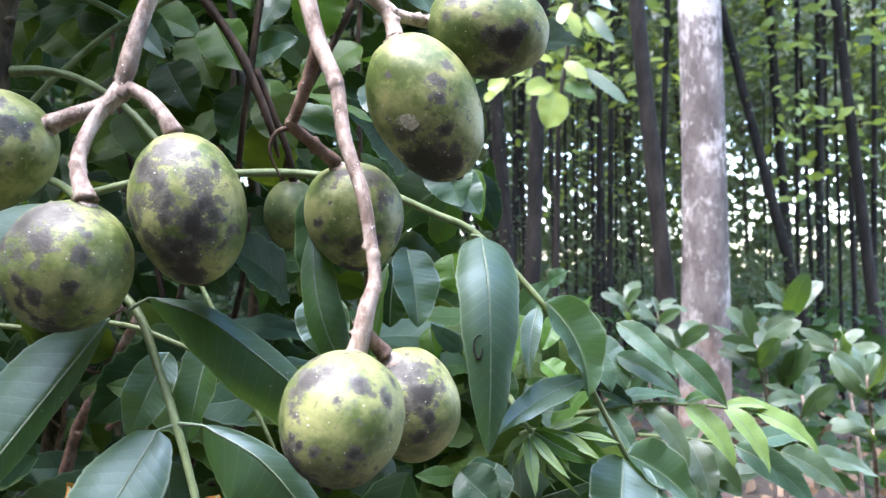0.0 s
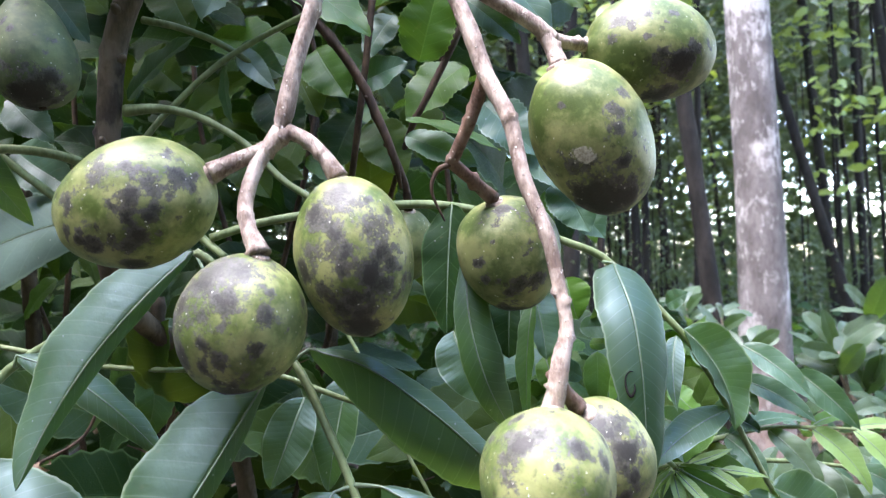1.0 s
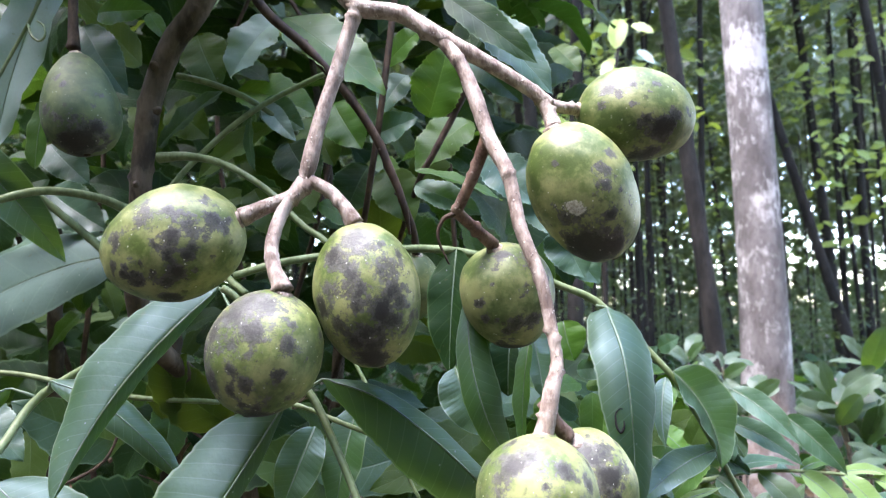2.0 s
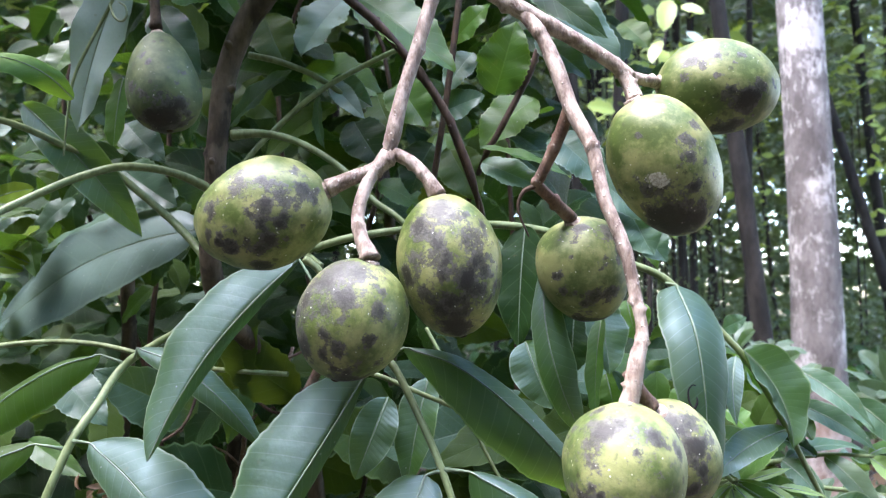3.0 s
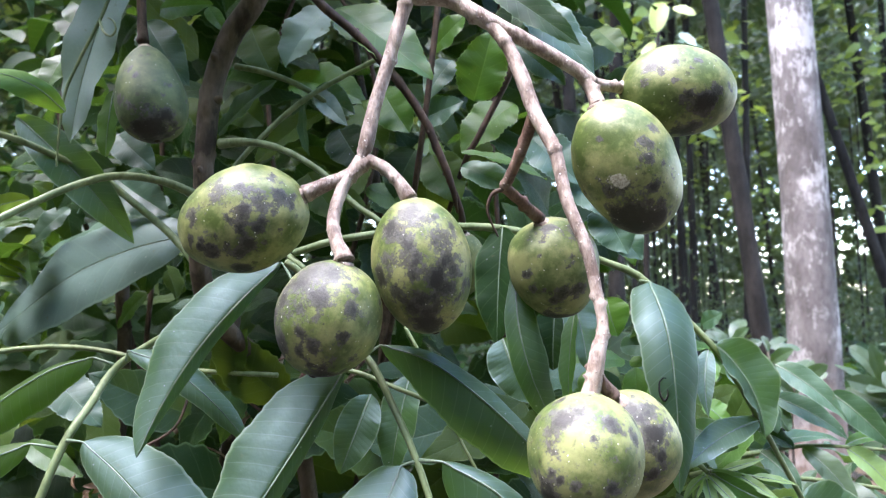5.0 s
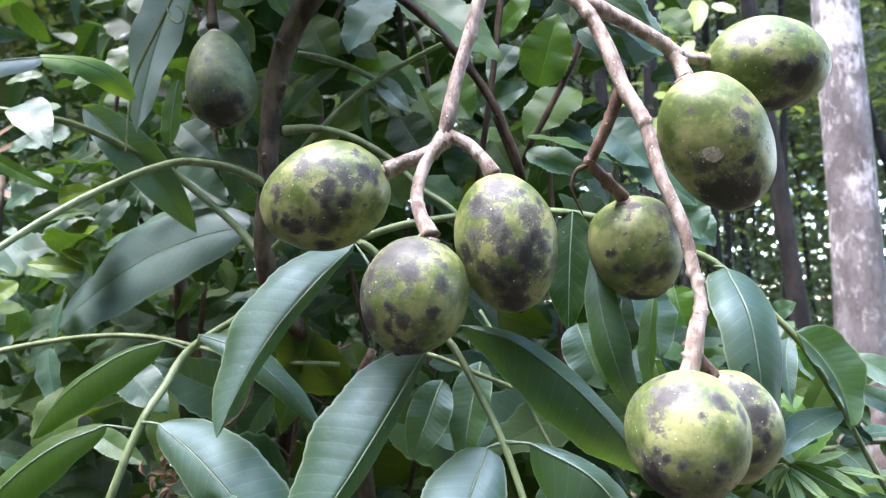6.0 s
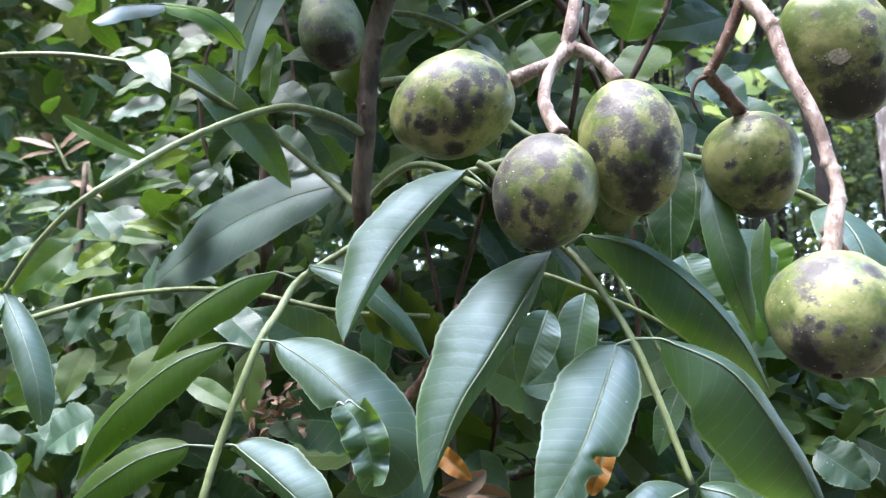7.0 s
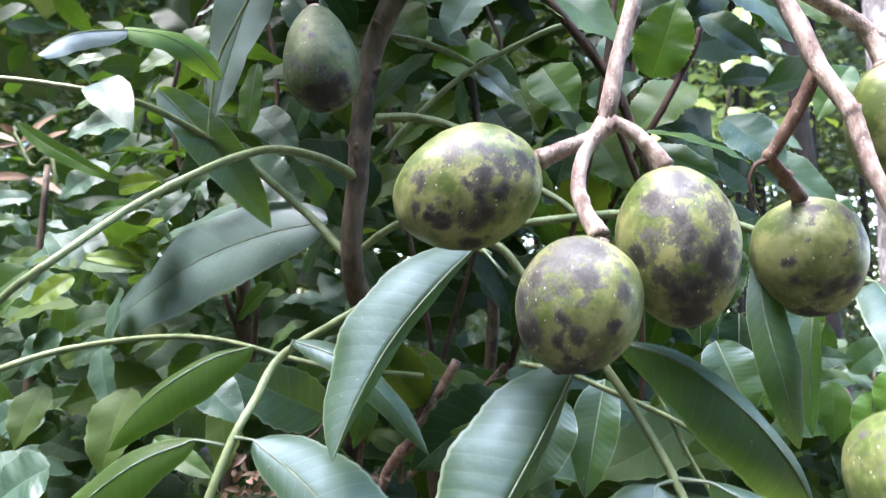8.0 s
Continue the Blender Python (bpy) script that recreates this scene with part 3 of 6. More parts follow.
fruit((-0.0475, 0.3620, 1.1300), (-0.0559, 0.3450, 1.1582), 0.0617, 0.0527, 14, "small dark green fruit with few black spots, half behind a stalk", ((-0.0441, 0.3400, 1.1149, 0.0045), (-0.0325, 0.3400, 1.1153, 0.0042), (-0.0658, 0.3400, 1.1252, 0.0027), (-0.0632, 0.3400, 1.1154, 0.0021), (-0.0331, 0.3400, 1.1542, 0.0085), (-0.0515, 0.3400, 1.1500, 0.0037), (-0.0294, 0.3400, 1.1394, 0.0048), (-0.0551, 0.3400, 1.1341, 0.0018), (-0.0404, 0.3400, 1.1337, 0.0018), (-0.0503, 0.3400, 1.1066, 0.0024),), -0.05, None, ((-0.0477, 0.3600, 1.1011, 0.0070), (-0.0265, 0.3600, 1.1197, 0.0045)), unripe_shade=0.34)
fruit((-0.0082, 0.3350, 1.1824), (-0.0259, 0.3260, 1.2170), 0.0771, 0.0538, 15, "large egg-shaped pale green fruit with a healed white scar", ((0.0037, 0.3130, 1.1683, 0.0047), (-0.0045, 0.3130, 1.1873, 0.0034), (-0.0157, 0.3130, 1.1664, 0.0045), (-0.0078, 0.3170, 1.1463, 0.0168), (0.0025, 0.3170, 1.1494, 0.0084), (-0.0188, 0.3170, 1.1516, 0.0073), (-0.0219, 0.3130, 1.1604, 0.0050), (-0.0022, 0.3130, 1.1814, 0.0039), (0.0070, 0.3130, 1.1795, 0.0028), (-0.0114, 0.3130, 1.1576, 0.0050), (-0.0244, 0.3130, 1.1927, 0.0023), (0.0016, 0.3130, 1.1543, 0.0039), (0.0014, 0.3130, 1.1970, 0.0034),), -0.16, (-0.0160, 0.3130, 1.1715, 0.0036), ((-0.0057, 0.3250, 1.1447, 0.0132), (0.0063, 0.3250, 1.1521, 0.0069), (-0.0171, 0.3250, 1.1486, 0.0063), (0.0023, 0.3130, 1.1670, 0.0031)), unripe_shade=0.18)
fruit((0.0239, 0.3480, 1.2276), (-0.0078, 0.3450, 1.2305), 0.0644, 0.0508, 16, "broad green fruit with a black bruise, joined sideways to its stalk", ((0.0328, 0.3280, 1.2150, 0.0079), (0.0272, 0.3280, 1.2124, 0.0052), (0.0049, 0.3280, 1.2353, 0.0047), (0.0178, 0.3280, 1.2267, 0.0029), (0.0300, 0.3280, 1.2364, 0.0026), (0.0117, 0.3280, 1.2317, 0.0027), (0.0374, 0.3280, 1.2223, 0.0041), (0.0017, 0.3280, 1.2278, 0.0024), (0.0235, 0.3280, 1.2202, 0.0026),), -0.18, None, ((0.0328, 0.3280, 1.2150, 0.0058), (0.0264, 0.3400, 1.2013, 0.0060)), unripe_shade=0.3)
fruit((-0.0414, 0.2770, 1.0403), (-0.0374, 0.2870, 1.0663), 0.0557, 0.0513, 17, "plump yellow-green fruit with a grey cloud across its face", ((-0.0528, 0.2550, 1.0621, 0.0034), (-0.0558, 0.2550, 1.0640, 0.0055), (-0.0290, 0.2550, 1.0622, 0.0036), (-0.0400, 0.2550, 1.0520, 0.0016), (-0.0340, 0.2550, 1.0320, 0.0018), (-0.0630, 0.2550, 1.0266, 0.0040), (-0.0540, 0.2550, 1.0351, 0.0018), (-0.0480, 0.2550, 1.0330, 0.0018), (-0.0582, 0.2550, 1.0376, 0.0018), (-0.0351, 0.2550, 1.0272, 0.0016)), 0.22, None, ((-0.0630, 0.2580, 1.0220, 0.0042), (-0.0560, 0.2640, 1.0170, 0.0055)), unripe_shade=0.34, freckled=3)
fruit((-0.0156, 0.3110, 1.0388), (-0.0244, 0.2940, 1.0670), 0.0566, 0.0476, 18, "green fruit with a black blotch, pressed behind a plumper one", ((-0.0090, 0.2890, 1.0477, 0.0057), (-0.0108, 0.2890, 1.0587, 0.0060), (-0.0058, 0.2890, 1.0392, 0.0027), (-0.0177, 0.2890, 1.0616, 0.0045), (-0.0089, 0.2890, 1.0295, 0.0022), (-0.0106, 0.2890, 1.0416, 0.0030),), 0.12, None, ((-0.0079, 0.2890, 1.0477, 0.0045),), unripe_shade=0.2)
fruit((-0.3145, 0.3880, 1.2568), (-0.3221, 0.3900, 1.2952), 0.0690, 0.0455, 19, "pear-shaped green fruit among leaves, its dull dark skin coloured for shade", ((-0.3234, 0.3700, 1.2473, 0.0033), (-0.3180, 0.3700, 1.2654, 0.0030), (-0.2939, 0.3700, 1.2485, 0.0026)), -0.1, None, ((-0.3010, 0.3700, 1.2171, 0.0110), (-0.3121, 0.3700, 1.2249, 0.0059), (-0.2877, 0.3700, 1.2273, 0.0055)), -0.24, unripe_shade=0.85)
fruit((-0.1132, 0.5000, 1.1426), (-0.1091, 0.4900, 1.1670), 0.0539, 0.0410, 20, "small olive green fruit far back in the shade", (), unripe_shade=0.6)

cluster = thing("fruit_branch", (-0.1274, 0.3200, 1.2817), "pale brown knobbly branched stalk carrying clusters of green fruit", "branch")
R1 = 0.0039
part("main_stalk", tube([(-0.1748, 0.3450, 1.3647), (-0.1447, 0.3300, 1.3100), (-0.1262, 0.3220, 1.2833), (-0.1036, 0.3230, 1.2786), (-0.0797, 0.3220, 1.2630), (-0.0560, 0.3260, 1.2503), (-0.0352, 0.3300, 1.2377), (-0.0246, 0.3330, 1.2295)],
                        [R1 * 1.5, R1 * 1.4, R1 * 1.25, R1 * 1.15, R1 * 1.2, R1, R1 * 0.95, R1], 8, 10, 0.16, 1), STALK, cluster)
part("fruit_stalk", tube([(-0.0261, 0.3330, 1.2304), (-0.0182, 0.3360, 1.2294), (-0.0096, 0.3420, 1.2299), (-0.0052, 0.3460, 1.2307)], [R1 * 0.9, R1 * 0.8, R1 * 0.85, R1 * 1.0], 5, 10, 0.14, 2), STALK, cluster)
part("fruit_stalk", tube([(-0.0291, 0.3320, 1.2333), (-0.0253, 0.3310, 1.2242), (-0.0231, 0.3280, 1.2153)], [R1 * 0.95, R1, R1 * 1.2], 6, 10, 0.14, 3), STALK, cluster)
part("side_stalk", tube([(-0.1256, 0.3220, 1.2826), (-0.1295, 0.3200, 1.2693), (-0.1370, 0.3160, 1.2402), (-0.1433, 0.3120, 1.2166), (-0.1477, 0.3090, 1.1939), (-0.1504, 0.3090, 1.1859)],
                        [R1 * 1.15, R1, R1 * 0.95, R1 * 0.95, R1 * 1.05, R1 * 0.6], 8, 10, 0.15, 4), STALK, cluster)
part("fruit_stalk", tube([(-0.1469, 0.3090, 1.1858), (-0.1556, 0.3070, 1.1779), (-0.1672, 0.3050, 1.1732), (-0.1790, 0.3030, 1.1676)], [R1 * 1.0, R1 * 1.0, R1 * 0.95, R1 * 1.25], 6, 10, 0.15, 5), STALK, cluster)
part("fruit_stalk", tube([(-0.1499, 0.3090, 1.1865), (-0.1590, 0.3040, 1.1702), (-0.1620, 0.2970, 1.1534), (-0.1587, 0.2910, 1.1410), (-0.1532, 0.2880, 1.1304)], [R1 * 0.95, R1 * 0.85, R1 * 0.85, R1 * 0.9, R1 * 1.25], 6, 10, 0.18, 6), STALK, cluster)
part("fruit_stalk", tube([(-0.1469, 0.3090, 1.1864), (-0.1372, 0.3090, 1.1811), (-0.1294, 0.3080, 1.1727), (-0.1243, 0.3080, 1.1640)], [R1 * 0.9, R1 * 0.85, R1 * 0.9, R1 * 1.25], 6, 10, 0.16, 7), STALK, cluster)
part("side_stalk", tube([(-0.0812, 0.3220, 1.2637), (-0.0716, 0.3180, 1.2482), (-0.0642, 0.3140, 1.2286), (-0.0577, 0.3100, 1.2068), (-0.0495, 0.3050, 1.1883), (-0.0465, 0.3020, 1.1738), (-0.0437, 0.2990, 1.1584), (-0.0357, 0.2960, 1.1354), (-0.0314, 0.2940, 1.1120), (-0.0296, 0.2920, 1.0969), (-0.0327, 0.2900, 1.0845), (-0.0351, 0.2890, 1.0723), (-0.0373, 0.2890, 1.0640)],
                        [R1 * 1.0, R1 * 0.95, R1 * 1.05, R1, R1 * 0.95, R1 * 0.85, R1 * 0.85, R1 * 0.8, R1 * 0.75, R1 * 0.75, R1 * 1.0, R1 * 1.05, R1 * 1.2], 8, 10, 0.18, 8), STALK, cluster)
part("fruit_stalk", tube([(-0.0367, 0.2910, 1.0799), (-0.0308, 0.2930, 1.0708), (-0.0258, 0.2970, 1.0644)], [R1 * 0.75, R1 * 0.8, R1 * 1.0], 6, 10, 0.16, 9), REDSTALK, cluster)
part("side_stalk", tube([(-0.0584, 0.3110, 1.2083), (-0.0646, 0.3180, 1.1921), (-0.0726, 0.3250, 1.1763), (-0.0743, 0.3280, 1.1725), (-0.0656, 0.3360, 1.1652), (-0.0554, 0.3470, 1.1569)], [R1 * 0.85, R1 * 0.8, R1 * 0.75, R1 * 0.8, R1 * 0.8, R1 * 1.0], 7, 10, 0.16, 10), REDSTALK, cluster)
part("dry_twig", tube([(-0.0744, 0.3270, 1.1717), (-0.0816, 0.3250, 1.1682), (-0.0843, 0.3250, 1.1586), (-0.0788, 0.3270, 1.1452)], [R1 * 0.4, R1 * 0.3, R1 * 0.22, R1 * 0.1], 6, 6, 0.2, 11), TWIG, cluster)

hanger = thing("fruit_twig", (-0.3387, 0.4200, 1.3665), "dark brown twig from which a shaded fruit hangs", "twig")
part("twig", tube([(-0.3328, 0.4000, 1.3842), (-0.3282, 0.3950, 1.3440), (-0.3248, 0.3920, 1.3101), (-0.3221, 0.3900, 1.2940)], [0.003, 0.003, 0.0032, 0.004], 6, 8, 0.15, 12), TWIG, hanger)
hanger = thing("fruit_twig", (-0.1075, 0.4800, 1.1756), "thin brown twig holding a small fruit", "twig")
part("twig", tube([(-0.1323, 0.4700, 1.2442), (-0.1190, 0.4750, 1.2080), (-0.1108, 0.4800, 1.1840), (-0.1099, 0.4900, 1.1662)], [0.0026, 0.0025, 0.0026, 0.0035], 6, 8, 0.15, 13), TWIG, hanger)

# ---- upright stems and long leaf stalks ----
def stem(label, points, radii, mat, seed, name="bark", lumps=0.12):
    ob = thing("plant_stem", points[-1], label, "stem")
    part(name, tube(points, radii, 8, 12, lumps, seed), mat, ob)
    rg = random.Random(seed)
    for q in range(1, min(5, len(points) - 1)):
        b, n = Vector(points[q]), Vector(points[q + 1])
        b = b.lerp(n, rg.uniform(0.2, 0.8))
        a, r = rg.uniform(2.6, 6.8), radii[q]
        out = Vector((math.cos(a), math.sin(a), 0.5)).normalized()
        part("knot", tube([b, b + out * r * 1.05, b + out * r * 1.5], [r * 0.55, r * 0.42, r * 0.2], 3, 7, 0.15, seed + q), mat, ob)
    return ob


stem("dark brown upright woody stem with knots", [(-0.2443, 0.4400, 1.3922), (-0.2654, 0.4470, 1.3486), (-0.2856, 0.4500, 1.3224), (-0.3018, 0.4540, 1.2827), (-0.3073, 0.4560, 1.2396), (-0.3091, 0.4580, 1.2008), (-0.3129, 0.4800, 1.1126), (-0.275, 0.60, 0.98), (-0.27, 0.68, 0.55), (-0.27, 0.70, -0.02)],
     [0.0088, 0.0088, 0.0085, 0.0082, 0.0078, 0.0078, 0.008, 0.008, 0.010, 0.012], STEM, 21)
stem("thin grey-brown upright stem deep in the shrub", [(-0.4678, 0.6000, 1.2463), (-0.4637, 0.6000, 1.1786), (-0.4597, 0.6000, 1.1129), (-0.4649, 0.6100, 1.0151), (-0.50, 0.62, 0.5), (-0.51, 0.63, -0.02)], [0.006, 0.0062, 0.0065, 0.007, 0.008, 0.009], STEM, 22)
stem("dark twig slanting down through the leaves", [(-0.2210, 0.4100, 1.3526), (-0.2046, 0.4150, 1.3273), (-0.1739, 0.4200, 1.2990), (-0.1384, 0.4300, 1.2539), (-0.1200, 0.4360, 1.2141), (-0.1129, 0.4400, 1.1925), (-0.1109, 0.4500, 1.1777)], [0.0034, 0.0034, 0.0032, 0.0030, 0.0028, 0.0022, 0.001], TWIG, 23)
stem("thin dark reddish twig among shrub leaves", [(-0.1236, 0.4800, 1.3731), (-0.1290, 0.4800, 1.3274), (-0.1359, 0.4800, 1.2733), (-0.1474, 0.4900, 1.2089), (-0.1633, 0.5200, 1.1442)], [0.0026, 0.0026, 0.0025, 0.0024, 0.002], TWIG, 24)
stem("thin brown twig leaning behind the fruit", [(-0.0655, 0.5000, 1.3130), (-0.0729, 0.5000, 1.2925), (-0.0967, 0.5000, 1.2475), (-0.1102, 0.5100, 1.2249), (-0.1331, 0.5500, 1.1744)], [0.0026, 0.0026, 0.0025, 0.0023, 0.002], TWIG, 25)
stem("reddish brown stem low in the shrub", [(-0.2492, 0.5500, 1.0649), (-0.2828, 0.5600, 1.0048), (-0.3208, 0.5800, 0.9406), (-0.36, 0.60, 0.72), (-0.42, 0.62, -0.02)], [0.004, 0.0045, 0.005, 0.007, 0.009], REDSTALK, 26)
stem("brown shrub stem rising from the ground", [(-0.3539, 0.6200, 1.1097), (-0.3551, 0.6200, 1.0323), (-0.3629, 0.6300, 0.9430), (-0.43, 0.64, 0.5), (-0.45, 0.65, -0.02)], [0.006, 0.007, 0.008, 0.009, 0.011], STEM, 27)
stem("slender brown stem in shade", [(-0.2389, 0.7000, 0.9295), (-0.2290, 0.7000, 1.0080), (-0.2027, 0.6800, 1.0940), (-0.1925, 0.6600, 1.1590)], [0.004, 0.004, 0.003, 0.002], TWIG, 28)


def ribbed(name, shape, mat, parent, rows=18, cols=6, thick=0.00055):
    """A leaf blade with its raised midrib."""
    ob = part(name, shape, mat, parent)
    line = [shape[0][i * (cols + 1) + cols // 2] for i in range(0, rows + 1, 2)]
    line = [(x, y - 0.0002, z) for x, y, z in line]
    part("midrib", tube(line, [thick * (1.15 - q / (len(line) - 1)) for q in range(len(line))], 2, 5, 0.0, 1), RIB, ob)
    return ob


def stalk(label, points, radii, seed, mat=None):
    ob = thing("leaf_stalk", points[0], label, "leaf stalk")
    part("stalk", tube(points, radii, 10, 8, 0.06, seed), mat or GREENSTALK, ob)
    return ob


g = 0.0032
arch = stalk("long green leaf stalk arching away from the stem", [(-0.3097, 0.4550, 1.1960), (-0.3290, 0.4360, 1.2053), (-0.3513, 0.4120, 1.2059), (-0.3683, 0.3920, 1.1963), (-0.3820, 0.3700, 1.1812), (-0.3939, 0.3490, 1.1651), (-0.4023, 0.3290, 1.1492), (-0.4124, 0.3000, 1.1241), (-0.4281, 0.2880, 1.1054), (-0.4470, 0.2840, 1.0826), (-0.4616, 0.2820, 1.0588)], [g * 1.30, g * 0.95, g * 0.90, g * 0.85, g * 0.80, g * 0.75, g * 0.70, g * 0.65, g * 0.60, g * 0.55, g * 0.50], 31)
folded(arch, ((-0.4614, 0.2820, 1.0573), (-0.4407, 0.2760, 1.0321), (-0.4280, 0.2740, 1.0084), (-0.4248, 0.2760, 0.9866)), 0.0082, 14, 0.0092, -50, seed=1, early=0.4, late=0.4)
part("leaflet", blade((-0.4622, 0.2820, 1.0579), (-0.4869, 0.2750, 1.0292), 0.0300, -20, 0.10, 0.02, 20, seed=2), LEAF, arch)
arch = stalk("long green leaf stalk curving over the shrub", [(-0.3228, 0.4850, 1.1413), (-0.3447, 0.4950, 1.1626), (-0.3678, 0.5000, 1.1827), (-0.3982, 0.4950, 1.2087), (-0.4154, 0.4850, 1.2246), (-0.4400, 0.4700, 1.2364), (-0.4597, 0.4400, 1.2463), (-0.4755, 0.4100, 1.2470), (-0.5020, 0.3920, 1.2484), (-0.5336, 0.3820, 1.2504), (-0.5805, 0.3780, 1.2524), (-0.6083, 0.3750, 1.2508)], [g * 1.15, g * 1.10, g * 1.05, g * 1.00, g * 0.95, g * 0.90, g * 0.85, g * 0.80, g * 0.75, g * 0.70, g * 0.65, g * 0.60], 32)
part("leaflet", blade((-0.4738, 0.4000, 1.2527), (-0.4317, 0.3770, 1.2095), 0.0300, -15, 0.05, 0, 15, early=0.3, late=0.9, seed=3), PALE, arch)
arch = stalk("pale green stalk slanting through the leaves", [(-0.5968, 0.3900, 1.0349), (-0.5682, 0.4000, 1.0455), (-0.5543, 0.4350, 1.0594), (-0.5290, 0.4600, 1.0709), (-0.4854, 0.4980, 1.0797), (-0.4373, 0.5200, 1.0777), (-0.3514, 0.5200, 1.0600), (-0.2707, 0.5200, 1.0545)], [g * 0.80, g * 0.78, g * 0.76, g * 0.74, g * 0.71, g * 0.69, g * 0.67, g * 0.65], 33)
stalk("green leaf stalk arching from the stem behind the fruit", [(-0.2956, 0.4550, 1.2379), (-0.2704, 0.4520, 1.2374), (-0.2425, 0.4470, 1.2294), (-0.2106, 0.4400, 1.2098), (-0.1847, 0.4350, 1.1843), (-0.1637, 0.4300, 1.1690), (-0.1404, 0.4300, 1.1428)], [g * 1.3, g * .95, g * .8, g * .75, g * .75, g * .7, g * .6], 34)
stalk("thin green stalk crossing the shade", [(-0.2906, 0.4700, 1.3056), (-0.2644, 0.4700, 1.2987), (-0.2359, 0.4800, 1.2877), (-0.2021, 0.4900, 1.2637)], [g * .8, g * .75, g * .7, g * .6], 35)
stalk("straight greyish stalk slanting across the leaves", [(-0.2937, 0.4700, 1.2177), (-0.2754, 0.4750, 1.2418), (-0.2359, 0.4800, 1.2785), (-0.1810, 0.4800, 1.3067), (-0.1584, 0.4800, 1.3131)], [g * .7, g * .7, g * .7, g * .65, g * .6], 36)
stalk("green stalk looping behind the fruit", [(-0.3020, 0.4550, 1.1463), (-0.2841, 0.4400, 1.1552), (-0.2641, 0.4300, 1.1610), (-0.2408, 0.4200, 1.1553), (-0.2096, 0.4000, 1.1351)], [g, g * .8, g * .8, g * .8, g * .7], 37)
tendril = stalk("thin curling dark green tendril", [(-0.3609, 0.4200, 1.3639), (-0.3736, 0.4200, 1.3300), (-0.3899, 0.4200, 1.2971), (-0.4000, 0.4200, 1.2735), (-0.4035, 0.4200, 1.2475), (-0.4050, 0.4200, 1.2165)], [g * .4, g * .38, g * .36, g * .34, g * .3, g * .2], 38)
part("curl", tube([(-0.3753, 0.4200, 1.3275), (-0.3694, 0.4160, 1.3163), (-0.3622, 0.4140, 1.3113), (-0.3583, 0.4140, 1.3153), (-0.3611, 0.4160, 1.3231), (-0.3673, 0.4180, 1.3276)], [g * .3, g * .3, g * .28, g * .26, g * .24, g * .15], 6, 6, 0.05, 39), GREENSTALK, tendril)


# ---- compound leaves ----
def compound(label, points, radii, seed):
    ob = thing("compound_leaf", points[0], label, "leaf", "compound leaves")
    part("leaf_stalk", tube(points, radii, 8, 8, 0.05, seed), GREENSTALK, ob)
    return ob


def leaflet(parent, base, tip, width, turn=0.0, bow=0.05, sway=0.0, fold=18.0, mat=None, seed=0, **more):
    more.setdefault("late", 1.05)
    return ribbed("leaflet", blade(base, tip, width, turn, bow, sway, fold, seed=seed, rows=36, **more), mat or LEAF, parent, 36)


c1 = compound("large glossy dark green leaf with paired leaflets", [(-0.2036, 0.3450, 1.1357), (-0.1942, 0.3450, 1.1282), (-0.1739, 0.3450, 1.0995), (-0.1518, 0.3350, 1.0791), (-0.1354, 0.3200, 1.0550), (-0.1214, 0.3090, 1.0289), (-0.1103, 0.3030, 0.9984), (-0.0994, 0.2980, 0.9646), (-0.0916, 0.2920, 0.9322)], [g * .7, g * .7, g * .7, g * .66, g * .62, g * .58, g * .54, g * .5], 41)
folded(c1, ((-0.2126, 0.3640, 1.1369), (-0.2326, 0.3500, 1.1136), (-0.2524, 0.3360, 1.0850), (-0.2659, 0.3220, 1.0550), (-0.2731, 0.3120, 1.0303)), 0.0310, -15, 0.0085, -75, seed=5, early=0.62, late=0.8, root=(-0.1961, 0.3450, 1.1182))
folded(c1, ((-0.1613, 0.3250, 1.0780), (-0.1772, 0.3060, 1.0470), (-0.1922, 0.2920, 1.0204), (-0.2050, 0.2820, 0.9985), (-0.2188, 0.2720, 0.9619)), 0.0340, -15, 0.0105, -73, seed=6, early=0.7, late=0.95)
folded(c1, ((-0.1446, 0.3300, 1.0876), (-0.1158, 0.3250, 1.0785), (-0.0865, 0.3300, 1.0560), (-0.0641, 0.3450, 1.0314), (-0.0440, 0.3720, 1.0024)), 0.0240, -28, 0.0100, -36, seed=7, early=0.7, late=0.8, root=(-0.1538, 0.3250, 1.0806))
folded(c1, ((-0.1297, 0.3080, 1.0283), (-0.1388, 0.2900, 1.0047), (-0.1489, 0.2750, 0.9816), (-0.1622, 0.2660, 0.9599), (-0.1707, 0.2640, 0.9508)), 0.0235, -10, 0.0172, -6, seed=8, early=0.45, late=0.85, bite=((0.60, -1, 0.035, 0.55), (0.70, -1, 0.05, 0.35)), root=(-0.1214, 0.3090, 1.0305))
folded(c1, ((-0.1089, 0.3060, 1.0309), (-0.0800, 0.3000, 1.0163), (-0.0596, 0.3060, 0.9892), (-0.0424, 0.3180, 0.9599), (-0.0309, 0.3300, 0.9322)), 0.0310, -28, 0.0100, -38, seed=9, early=0.6, late=0.9, root=(-0.1209, 0.3090, 1.0308))
folded(c1, ((-0.1016, 0.2960, 0.9630), (-0.1199, 0.2850, 0.9551), (-0.1378, 0.2800, 0.9379)), 0.0116, -20, 0.0116, -20, seed=10)
folded(c1, ((-0.0963, 0.2980, 0.9638), (-0.0799, 0.2950, 0.9594), (-0.0635, 0.3000, 0.9410)), 0.0113, 0, 0.0096, -40, seed=11)

